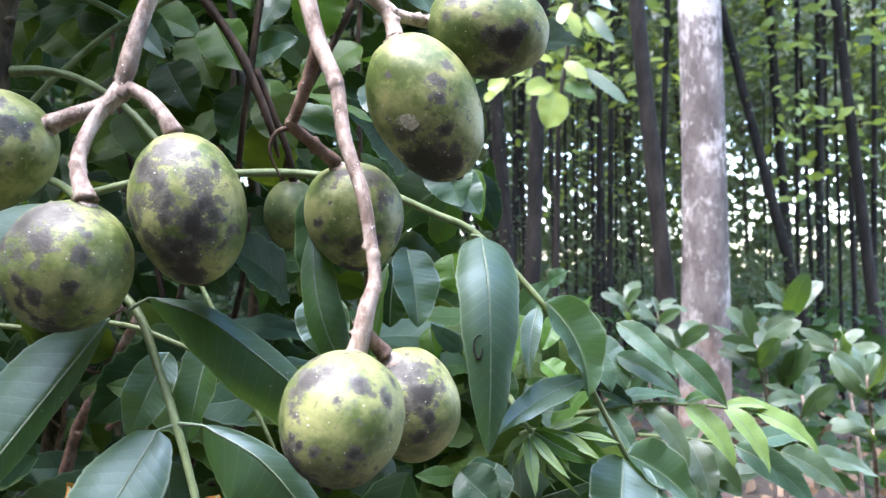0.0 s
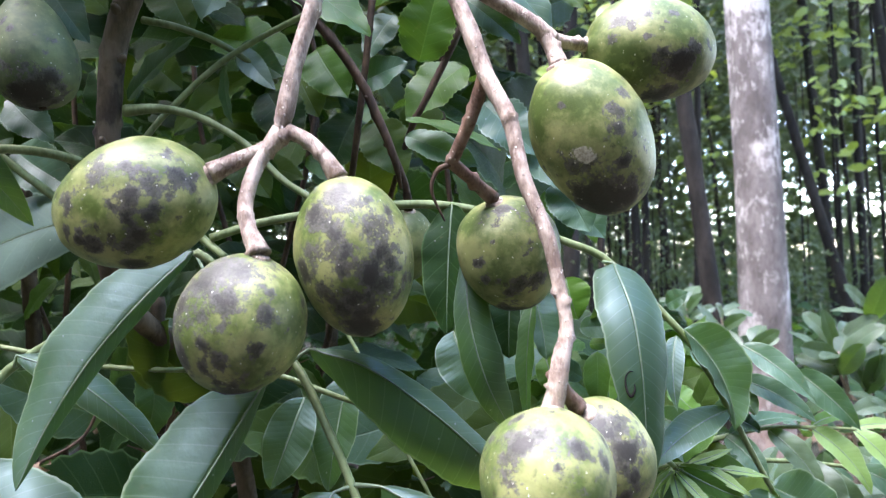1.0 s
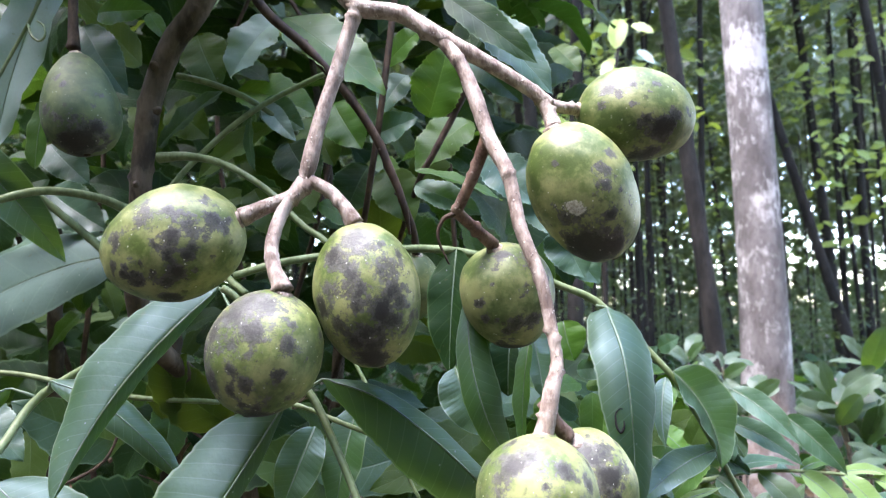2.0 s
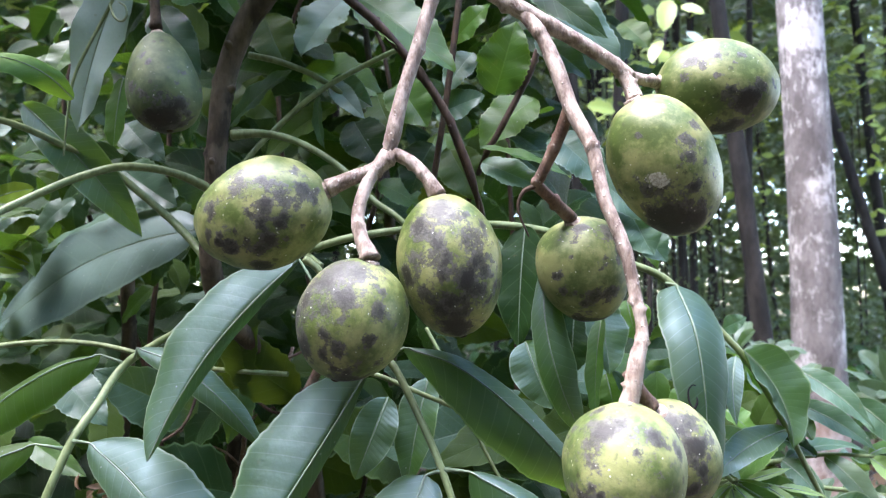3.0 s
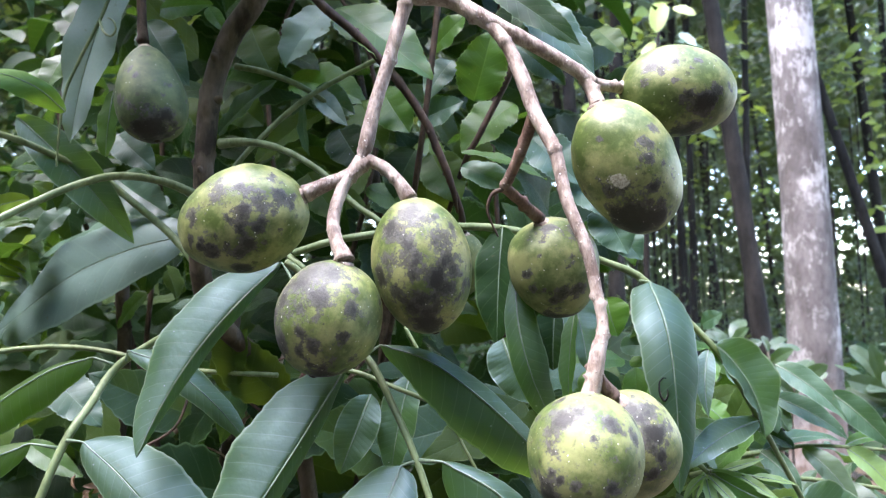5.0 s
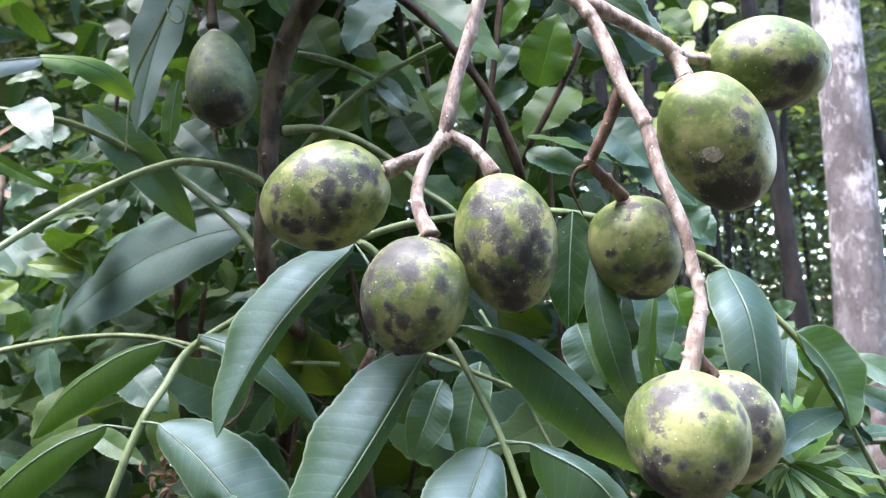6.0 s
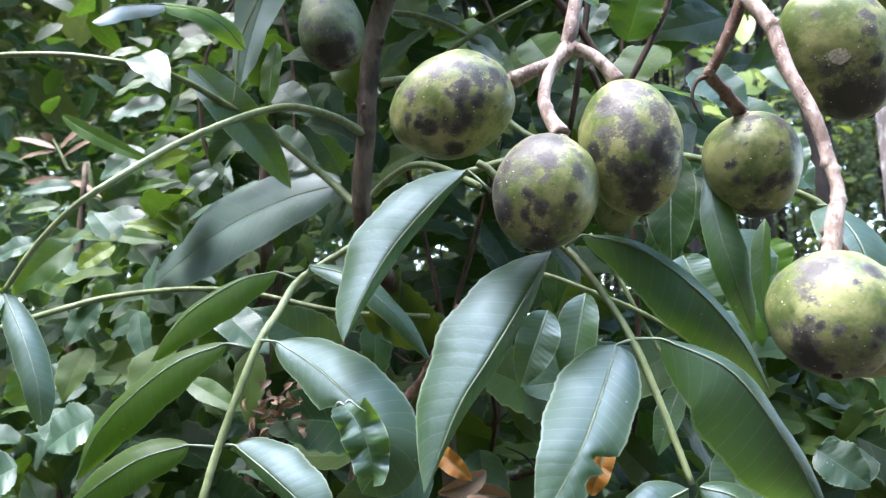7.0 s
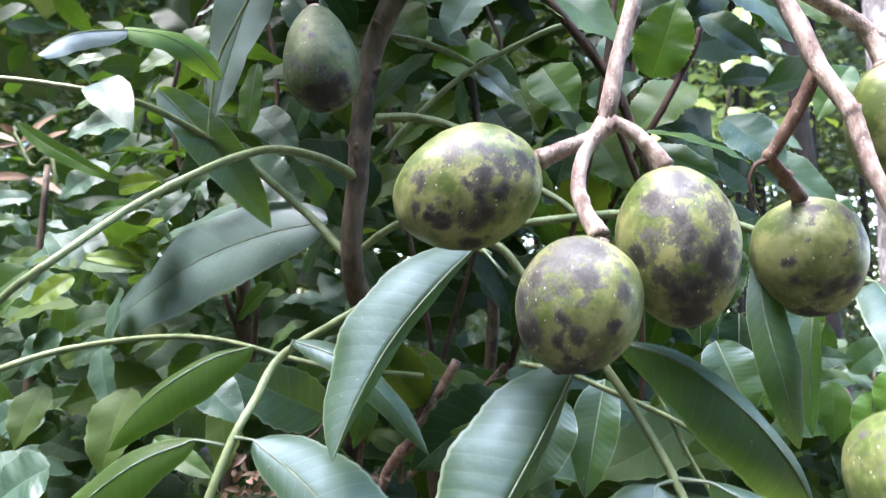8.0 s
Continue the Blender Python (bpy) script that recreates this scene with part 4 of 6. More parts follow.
c2 = compound("glossy green leaf with arching paired leaflets, one chewed by insects", [(-0.2653, 0.4000, 1.1169), (-0.3004, 0.3950, 1.0947), (-0.3321, 0.3880, 1.0729), (-0.3381, 0.3680, 1.0493), (-0.3432, 0.3500, 1.0262), (-0.3556, 0.3340, 0.9715), (-0.3594, 0.3260, 0.9430), (-0.3644, 0.3180, 0.9065)], [g * .7, g * .72, g * .82, g * .8, g * .8, g * .8, g * .78, g * .75], 42)
folded(c2, ((-0.3475, 0.3850, 1.0788), (-0.3673, 0.3720, 1.0717), (-0.3931, 0.3620, 1.0535), (-0.4110, 0.3600, 1.0352), (-0.4223, 0.3620, 1.0188)), 0.0080, -40, 0.0190, -24, seed=12, mat=UNDER, early=0.6, late=0.75, root=(-0.3314, 0.3880, 1.0726))
folded(c2, ((-0.3252, 0.3880, 1.0828), (-0.2934, 0.3800, 1.0735), (-0.2658, 0.3850, 1.0506), (-0.2438, 0.4000, 1.0185)), 0.0095, 10, 0.0122, -45, seed=13, root=(-0.3262, 0.3880, 1.0759))
folded(c2, ((-0.3613, 0.3480, 1.0302), (-0.3877, 0.3360, 1.0186), (-0.4160, 0.3300, 0.9952), (-0.4375, 0.3320, 0.9721), (-0.4523, 0.3380, 0.9476)), 0.0135, -28, 0.0185, -28, seed=14, mat=UNDER, early=0.62, late=0.75, root=(-0.3466, 0.3520, 1.0270))
folded(c2, ((-0.3294, 0.3500, 1.0311), (-0.2956, 0.3350, 1.0146), (-0.2647, 0.3250, 0.9905), (-0.2532, 0.3250, 0.9713), (-0.2688, 0.3350, 0.9471)), 0.0163, -4, 0.0273, -32, seed=15, early=0.5, late=0.42, bite=((0.46, 1, 0.014, 0.30), (0.49, 1, 0.018, 0.60), (0.53, 1, 0.014, 0.35)), root=(-0.3403, 0.3510, 1.0318))
part("crumpled_lobe", blade((-0.2745, 0.3170, 0.9970), (-0.2560, 0.3150, 0.9580), 0.0250, -6, 0.12, -0.10, 20, early=0.35, late=0.40, ripple=0.30, rows=36, seed=19), LEAF, c2)
part("torn_edge", tube([(-0.2790, 0.3140, 0.9945), (-0.2740, 0.3090, 0.9985), (-0.2705, 0.3080, 0.9972), (-0.2680, 0.3080, 0.9998), (-0.2640, 0.3080, 0.9972), (-0.2590, 0.3090, 0.9940)], [0.0003, 0.0006, 0.0004, 0.0007, 0.0004, 0.0002], 4, 6, 0.3, 20), SHEEN_TEAR, c2, "pale dried edge of an insect tear")
folded(c2, ((-0.3742, 0.3330, 0.9709), (-0.3975, 0.3220, 0.9642), (-0.4225, 0.3180, 0.9484), (-0.4501, 0.3200, 0.9273)), 0.0140, -25, 0.0150, -28, seed=16, mat=UNDER, early=0.55, late=0.85, root=(-0.3589, 0.3360, 0.9696))
folded(c2, ((-0.3460, 0.3340, 0.9714), (-0.3169, 0.3220, 0.9574), (-0.2924, 0.3160, 0.9410), (-0.2752, 0.3180, 0.9186)), 0.0077, -45, 0.0203, -22, seed=17, early=0.5, late=0.8, root=(-0.3539, 0.3360, 0.9710))

c3 = compound("drooping glossy green leaf, one leaflet marked with a black hook-shaped scar", [(-0.2196, 0.4050, 1.1465), (-0.1942, 0.4100, 1.1544), (-0.1696, 0.4200, 1.1595), (-0.1328, 0.4350, 1.1649), (-0.0901, 0.4500, 1.1664), (-0.0501, 0.4580, 1.1590), (-0.0062, 0.4640, 1.1411), (0.0239, 0.4690, 1.1263), (0.0673, 0.4670, 1.0807), (0.0854, 0.4700, 1.0538), (0.1001, 0.4750, 1.0275), (0.1315, 0.4900, 0.9702), (0.1567, 0.5000, 0.9263)], [g * .8, g * .8, g * .8, g * .85, g * .9, g * .9, g * .8, g * .85, g * .7, g * .65, g * .62, g * .58, g * .5], 43)
hooked = folded(c3, ((0.0263, 0.4620, 1.1249), (0.0285, 0.4280, 1.0967), (0.0292, 0.4120, 1.0650), (0.0286, 0.4050, 1.0297), (0.0270, 0.4020, 0.9919)), 0.0200, -8, 0.0240, -30, root=(0.0199, 0.4660, 1.1260), seed=18, early=0.28, late=0.72)
leaflet(c3, (0.0714, 0.4680, 1.0795), (0.0995, 0.4600, 1.0144), 0.0450, -15, 0.03, -0.12, 38, seed=20)
leaflet(c3, (0.0660, 0.4660, 1.0756), (0.0569, 0.4400, 1.0317), 0.0144, 10, 0.05, 0.05, 15, seed=21)
leaflet(c3, (0.0999, 0.4740, 1.0249), (0.0328, 0.4300, 0.9950), 0.0234, 20, 0.03, 0.05, 15, seed=22)
leaflet(c3, (0.1306, 0.4900, 0.9654), (0.1127, 0.4500, 0.9123), 0.0529, -5, 0.06, 0.0, 18, seed=23)
leaflet(c3, (0.1327, 0.4900, 0.9682), (0.1842, 0.4900, 0.9298), 0.0450, -20, 0.03, -0.06, 34, seed=24)
for k, (t0, t1, w, y0) in enumerate((((0.1451, 0.5600, 1.0580), (0.1859, 0.5300, 1.0160), 0.0222, 10), ((0.1465, 0.5700, 1.0296), (0.1955, 0.5500, 0.9977), 0.0222, 0), ((0.2056, 0.6000, 1.0299), (0.2449, 0.5800, 0.9839), 0.0262, 30))):
    leaflet(c3, t0, t1, w, y0, 0.06, -0.04, 22, mat=PALE, seed=30 + k)

# the black hook-shaped scar lies on the blade
def on_blade(shape, u, v, lift=0.0006):
    k = len(ACROSS)
    q = np.array(shape[0]).reshape(-1, k, 3)
    row = min(int(round(u * 44)), 44)
    p = [np.interp(v, ACROSS, q[row, :, c]) for c in range(3)]
    return (p[0], p[1] - lift, p[2])


scar = thing("leaf_scar", on_blade(hooked, 0.6, 0.4), "black hook-shaped scar on a glossy leaflet", "scar")
part("hook", tube([on_blade(hooked, u, v) for u, v in ((0.555, 0.30), (0.552, 0.42), (0.575, 0.58), (0.61, 0.62), (0.635, 0.50), (0.62, 0.34), (0.60, 0.32))], [0.0003, 0.0004, 0.0005, 0.0007, 0.0008, 0.0006, 0.0003], 5, 6, 0.1, 44), DARKTRUNK, scar)

c4 = compound("light green young leaf with rows of narrow leaflets", [(0.0995, 0.5500, 0.9839), (0.1222, 0.5700, 0.9821), (0.1750, 0.5950, 0.9843), (0.2166, 0.6000, 0.9829), (0.2560, 0.6100, 0.9779), (0.2912, 0.6200, 0.9717)], [g * .8, g * .7, g * .6, g * .5, g * .45, g * .3], 45)
for k, (t0, t1, w, m) in enumerate((
    ((0.1339, 0.5750, 0.9830), (0.1567, 0.5500, 0.9488), 0.0248, PALE), ((0.1765, 0.5950, 0.9828), (0.2084, 0.5700, 0.9325), 0.0262, BUSH),
    ((0.2151, 0.6000, 0.9819), (0.2508, 0.5800, 0.9310), 0.0266, FRESH), ((0.2544, 0.6100, 0.9779), (0.2847, 0.5900, 0.9252), 0.0251, FRESH),
    ((0.2861, 0.6200, 0.9723), (0.3394, 0.6100, 0.9354), 0.0270, FRESH), ((0.2534, 0.6100, 0.9789), (0.3170, 0.6300, 0.9671), 0.0135, FRESH),
    ((0.2151, 0.6000, 0.9839), (0.2618, 0.6200, 0.9846), 0.0141, BRIGHT), ((0.1368, 0.5750, 0.9839), (0.2142, 0.6000, 0.9869), 0.0178, PALE))):
    leaflet(c4, t0, t1, w * 0.9, 5 - 5 * k, 0.08, -0.06, 22, mat=m, seed=50 + k, early=0.65, late=1.1)
c5 = compound("low green leaf with narrow leaflets over the litter", [(0.1794, 0.6200, 0.9511), (0.2333, 0.6400, 0.9421), (0.3012, 0.6600, 0.9279), (0.3726, 0.6800, 0.9131), (0.4067, 0.6900, 0.9030)], [g * .7, g * .6, g * .55, g * .45, g * .3], 46)
for k, (t0, t1, w) in enumerate((((0.2306, 0.6400, 0.9421), (0.2380, 0.6000, 0.8916), 0.0311), ((0.2803, 0.6500, 0.9332), (0.3495, 0.6300, 0.8786), 0.0310), ((0.3337, 0.6700, 0.9225), (0.3939, 0.6600, 0.8816), 0.0308), ((0.2957, 0.6600, 0.9290), (0.3839, 0.7000, 0.9290), 0.0227), ((0.3669, 0.6800, 0.9142), (0.4532, 0.7000, 0.8857), 0.0284))):
    leaflet(c5, t0, t1, w, 10 - 9 * k, 0.06, -0.05, 18, mat=PALE if k % 2 else BUSH, seed=60 + k)
sh = compound("tuft of narrow bright green young leaflets", [(0.0487, 0.5000, 1.0090), (0.0555, 0.4700, 0.9969), (0.0601, 0.4600, 0.9915)], [g * .8, g * .6, g * .5], 47)
for k, (t0, t1, w) in enumerate((((0.0582, 0.4600, 0.9877), (0.0603, 0.4400, 0.9544), 0.0113), ((0.0601, 0.4600, 0.9896), (0.0831, 0.4400, 0.9653), 0.0075), ((0.0620, 0.4600, 0.9915), (0.1084, 0.4700, 0.9677), 0.0131), ((0.0620, 0.4600, 0.9934), (0.0948, 0.4800, 0.9848), 0.0077), ((0.0582, 0.4600, 0.9896), (0.0399, 0.4500, 0.9734), 0.0075), ((0.0640, 0.4600, 0.9896), (0.0944, 0.4600, 0.9478), 0.0069), ((0.0620, 0.4600, 0.9877), (0.0755, 0.4500, 0.9548), 0.0053), ((0.0640, 0.4600, 0.9915), (0.1044, 0.4700, 0.9522), 0.0061), ((0.0601, 0.4600, 0.9915), (0.1028, 0.4800, 0.9768), 0.0054), ((0.0563, 0.4600, 0.9896), (0.0455, 0.4500, 0.9622), 0.0060))):
    leaflet(sh, t0, t1, w, -20 + 15 * k, 0.06, 0.04, 20, mat=BRIGHT if k in (2, 4) else FRESH, seed=70 + k)

# broad bluish leaf deep in the shrub and other large leaves
def single(label, base, tip, width, mat, **more):
    ob = thing("leaf", base, label, "leaf", "single leaves")
    ribbed("blade", blade(base, tip, width, rows=36, **more), mat, ob, 36)
    return ob


bluish = thing("leaf", (-0.3555, 0.5300, 1.1769), "large leaf deep in the shade, coloured bluish for its sheen", "leaf", "single leaves")
folded(bluish, ((-0.3555, 0.5300, 1.1769), (-0.4194, 0.5450, 1.1673), (-0.4938, 0.5650, 1.1435), (-0.5945, 0.6000, 1.0910)), 0.044, -12, 0.040, -4, name="blade", mat=BLUISH_SHEEN, early=0.5, late=0.42, seed=81)
for k, (b, t, w) in enumerate((((-0.5437, 0.55, 1.1567), (-0.5027, 0.53, 1.1788), 0.024), ((-0.5316, 0.55, 1.1425), (-0.5754, 0.53, 1.1469), 0.017), ((-0.5620, 0.55, 1.2110), (-0.5105, 0.53, 1.2146), 0.019), ((-0.6006, 0.55, 1.1310), (-0.6240, 0.53, 1.1046), 0.022), ((-0.5266, 0.55, 1.1491), (-0.5411, 0.53, 1.1583), 0.013))):
    single("small yellow-green leaf catching the light over the shrub", b, t, w, SUNNY, turn=25 * (k % 3) - 20, bow=0.06, fold=18, early=0.5, late=0.6, seed=120 + k)
single("dull bluish leaf overlapping a larger one", (-0.4332, 0.6000, 1.2074), (-0.5996, 0.6400, 1.1572), 0.0371, PALE, turn=30, bow=0.04, sway=0.02, fold=12, seed=93)
single("broad dark leaf below the long stalk", (-0.4708, 0.4600, 1.2693), (-0.3931, 0.5050, 1.1674), 0.0384, LEAF, turn=0, bow=0.05, sway=-0.03, fold=20, seed=82)
single("long leaf hanging from above, coloured pale bluish for sky sheen", (-0.3549, 0.4250, 1.3775), (-0.4195, 0.4550, 1.2434), 0.0497, SILVER_SHEEN, turn=-5, bow=0.03, sway=0.03, fold=14, seed=83)
lime = thing("leaf", (-0.3907, 0.4080, 1.2534), "leaf coloured bright green as if lit from behind, its end folded over", "leaf", "single leaves")
folded(lime, ((-0.3907, 0.4080, 1.2534), (-0.4008, 0.3920, 1.2661), (-0.4146, 0.3760, 1.2713), (-0.4299, 0.3600, 1.2687)), 0.010, -20, 0.013, -8, name="blade", mat=BACKLIT_LIME, early=0.5, late=0.28, seed=84)
sheen_end = thing("leaf", (-0.4274, 0.3590, 1.2679), "folded end of a leaf, coloured whitish for its sky sheen", "leaf", "single leaves")
folded(sheen_end, ((-0.4274, 0.3590, 1.2679), (-0.4373, 0.3470, 1.2625), (-0.4474, 0.3350, 1.2547), (-0.4542, 0.3220, 1.2382)), 0.004, -30, 0.0100, -40, name="blade", mat=SHEEN_TEAR, early=0.35, late=0.35, seed=85)
single("green oval leaf under the curving stalk", (-0.3998, 0.4800, 1.2944), (-0.4055, 0.4800, 1.2376), 0.0218, BRIGHT, turn=10, bow=0.03, fold=12, early=0.5, late=0.45, seed=86)
hang = thing("leaf", (-0.0701, 0.3700, 1.1338), "dark narrow leaf hanging beside a fruit", "leaf", "single leaves")
folded(hang, ((-0.0701, 0.3700, 1.1338), (-0.0691, 0.3600, 1.0985), (-0.0615, 0.3600, 1.0661), (-0.0476, 0.3850, 1.0333)), 0.0095, -20, 0.0125, -10, name="blade", seed=87, early=0.8, late=0.8)
single("dark leaf behind the fruits", (-0.0328, 0.4000, 1.1052), (-0.0392, 0.3900, 1.0387), 0.0159, LEAF, turn=50, bow=0.04, fold=20, seed=88)
single("drooping leaf in the shade below the fruit", (-0.0781, 0.4500, 1.1662), (-0.0838, 0.4400, 1.0823), 0.0362, SHRUB, turn=15, bow=0.04, fold=14, seed=89)

for k, (b, t, w, m) in enumerate((((0.1252, 0.5600, 1.0449), (0.1000, 0.5500, 1.0643), 46, BRIGHT), ((0.0964, 0.5700, 1.0630), (0.0814, 0.5500, 1.0367), 44, BACKLIT_LIME), ((0.0652, 0.5300, 1.0656), (0.0529, 0.5200, 1.0314), 60, BACKLIT_LIME), ((0.0517, 0.5300, 1.0523), (0.0375, 0.5200, 1.0097), 66, BACKLIT_LIME), ((0.0637, 0.5200, 1.0141), (0.0966, 0.5100, 0.9987), 60, LEAF),
    ((0.0798, 0.5400, 1.0288), (0.1005, 0.5300, 1.0080), 60, BACKLIT_LIME), ((0.1248, 0.5800, 1.0429), (0.1531, 0.5600, 1.0028), 80, LEAF), ((0.1242, 0.6000, 1.0610), (0.1429, 0.5900, 1.0493), 40, SHRUB), ((0.0074, 0.5500, 1.1152), (0.0141, 0.5400, 1.0831), 80, BACKLIT_LIME))):
    single("green leaf in the tangle beside the hanging fruit", b, t, w * 0.00044, m, turn=12 * (k % 5) - 24, bow=0.06, sway=0.03 * (k % 3 - 1), fold=22, seed=100 + k, teeth=0.05 if m is SHRUB else 0.0)
for k, (b, t, w, m) in enumerate((((-0.0111, 0.5500, 1.0551), (-0.0063, 0.5400, 1.0243), 50, BACKLIT_LIME), ((-0.0270, 0.5000, 1.1181), (-0.0177, 0.4800, 1.0608), 90, LEAF), ((-0.0376, 0.5300, 1.1057), (-0.0411, 0.5200, 1.0575), 90, SHRUB),
    ((0.0401, 0.5000, 0.9593), (0.0185, 0.4800, 0.9332), 90, PALE), ((0.0734, 0.5000, 0.9345), (0.1110, 0.5000, 0.9469), 40, SHRUB), ((0.1040, 0.5500, 0.9725), (0.1407, 0.5500, 0.9589), 60, LEAF), ((0.1319, 0.5700, 1.0010), (0.1605, 0.5700, 0.9868), 50, SHRUB), ((0.0362, 0.5000, 1.0341), (0.0444, 0.5000, 0.9924), 70, LEAF), ((-0.0792, 0.4200, 1.0869), (-0.0633, 0.4100, 1.0460), 80, LEAF)), 9):
    single("green leaf in the tangle beside the hanging fruit", b, t, w * 0.00044, m, turn=12 * (k % 5) - 24, bow=0.06, sway=0.03 * (k % 3 - 1), fold=22, seed=100 + k, teeth=0.05 if m is SHRUB else 0.0)

# the first leaf here is added above the view as shade
single("unseen dark leaf added above a fruit to shade it", (-0.3422, 0.3600, 1.3763), (-0.2567, 0.4000, 1.3866), 0.0668, LEAF, turn=35, bow=0.08, fold=16, seed=130)
single("dark drooping leaf behind the leaf stalk", (-0.1423, 0.4200, 1.0633), (-0.1545, 0.4100, 0.9973), 0.0302, LEAF, turn=10, bow=0.05, fold=22, seed=131)
single("narrow leaf with a bright sheen along its middle", (-0.1672, 0.4100, 1.0516), (-0.1856, 0.4000, 1.0023), 0.0304, LEAF, turn=-15, bow=0.06, fold=26, seed=132)
stalk("thin green stalk crossing under the fruit", [(-0.1901, 0.3650, 1.0741), (-0.1660, 0.3650, 1.0700), (-0.1424, 0.3650, 1.0607), (-0.1097, 0.3700, 1.0462), (-0.0771, 0.3700, 1.0242), (-0.0578, 0.3750, 1.0038)], [g * .5, g * .48, g * .46, g * .44, g * .4, g * .36], 133)
stalk("thin green twining stalk behind the leaflets", [(-0.1389, 0.3800, 1.0966), (-0.1252, 0.3750, 1.0725), (-0.1052, 0.3700, 1.0307), (-0.0919, 0.3650, 1.0066), (-0.0744, 0.3600, 0.9682)], [g * .35, g * .35, g * .33, g * .33, g * .3], 134)
single("small dark leaflet on a thin stalk", (-0.0924, 0.3660, 1.0059), (-0.1071, 0.3600, 0.9680), 0.0171, LEAF, turn=20, bow=0.04, fold=22, seed=135)
single("leaf hanging low from a thin stalk", (-0.0652, 0.3600, 0.9753), (-0.0743, 0.3500, 0.9315), 0.0296, LEAF, turn=0, bow=0.06, fold=22, seed=136)

# unseen leaves added overhead to keep light off the fruit
single("unseen broad leaf added overhead to shade the fruit", (-0.3313, 0.3000, 1.3538), (-0.2737, 0.3600, 1.3974), 0.0758, LEAF, turn=35, bow=0.05, fold=12, seed=140)
single("unseen broad leaf added overhead to shade the fruit", (-0.2340, 0.2200, 1.3135), (-0.1987, 0.3000, 1.3617), 0.0797, LEAF, turn=35, bow=0.05, fold=12, seed=141)
single("unseen broad leaf added overhead to shade the fruit", (-0.3044, 0.4200, 1.4288), (-0.4563, 0.5000, 1.5215), 0.0758, LEAF, turn=35, bow=0.05, fold=12, seed=142)
single("unseen broad leaf added overhead to shade the fruit", (-0.2402, 0.3600, 1.4211), (-0.1773, 0.4400, 1.4539), 0.0718, LEAF, turn=35, bow=0.05, fold=12, seed=143)

# bare twigs in the open lower part of the shrub
for k, (pts, w, mat, label) in enumerate((
    ([(-0.3693, 0.6200, 0.8947), (-0.3498, 0.6200, 0.9562), (-0.3408, 0.6100, 0.9940), (-0.3199, 0.6000, 1.0409)], 1.0, REDSTALK, "bare reddish twig low in the shrub"),
    ([(-0.3171, 0.6600, 0.9414), (-0.3210, 0.6600, 0.9798), (-0.3213, 0.6500, 1.0250), (-0.3068, 0.6400, 1.0691)], 1.2, STALK, "pale upright twig low in the shrub"),
    ([(-0.2983, 0.6000, 0.9608), (-0.2687, 0.6000, 0.9908), (-0.2390, 0.6000, 1.0308), (-0.2142, 0.6000, 1.0610)], 1.1, REDSTALK, "slanting reddish twig under the leaves"),
    ([(-0.2425, 0.6400, 0.8986), (-0.2298, 0.6400, 0.9516), (-0.2294, 0.6300, 0.9958), (-0.2081, 0.6200, 1.0441)], 0.9, TWIG, "thin dark twig under the fruit"),
    ([(-0.3186, 0.5800, 1.0234), (-0.2990, 0.5800, 1.0138), (-0.2699, 0.5800, 1.0234), (-0.2545, 0.5800, 1.0341)], 0.5, TWIG, "fine crooked twig under the leaves"),
    ([(-0.4023, 0.6000, 0.9929), (-0.3622, 0.6000, 1.0257), (-0.3279, 0.6000, 1.0474), (-0.2826, 0.6000, 1.0687)], 0.8, REDSTALK, "thin reddish twig behind the leaflets"),
    ([(-0.2316, 0.6200, 0.8978), (-0.1882, 0.6200, 0.9144), (-0.1353, 0.6200, 0.9229), (-0.1093, 0.6200, 0.9285)], 1.0, TWIG, "dark twig lying low in the shrub"))):
    twig = thing("bare_twig", pts[0], label, "twig")
    part("bark", tube(pts, [0.0028 * w, 0.0026 * w, 0.0022 * w, 0.0014 * w], 8, 8, 0.16, 150 + k), mat, twig)
    for q in (1, 2):
        b = Vector(pts[q])
        part("side_shoot", tube([b, b + Vector((0.012 * (-1) ** (q + k), -0.006, 0.014)), b + Vector((0.03 * (-1) ** (q + k), -0.008, 0.022))], [0.0013 * w, 0.001 * w, 0.0005 * w], 5, 6, 0.15, 170 + k), mat, twig)
fresh = compound("spray of pale young leaflets low beside the fruit", [(0.0581, 0.5000, 0.9807), (0.0671, 0.4800, 0.9882), (0.0799, 0.4750, 0.9880), (0.0993, 0.4700, 0.9861)], [g * .6, g * .5, g * .4, g * .3], 48)
for k, (t0, t1, w) in enumerate((((0.0652, 0.4800, 0.9882), (0.0513, 0.4700, 0.9646), 0.0078), ((0.0708, 0.4800, 0.9883), (0.0708, 0.4700, 0.9596), 0.0086), ((0.0770, 0.4770, 0.9883), (0.0867, 0.4600, 0.9646), 0.0078), ((0.0835, 0.4750, 0.9877), (0.1079, 0.4600, 0.9723), 0.0086), ((0.0745, 0.4800, 0.9883), (0.1083, 0.4900, 0.9954), 0.0071), ((0.0930, 0.4720, 0.9867), (0.1235, 0.4700, 0.9811), 0.0078), ((0.0633, 0.4800, 0.9870), (0.0439, 0.4800, 0.9732), 0.0063))):
    leaflet(fresh, t0, t1, w, 30 - 12 * k, 0.07, 0.03, 20, mat=FRESH, seed=90 + k)


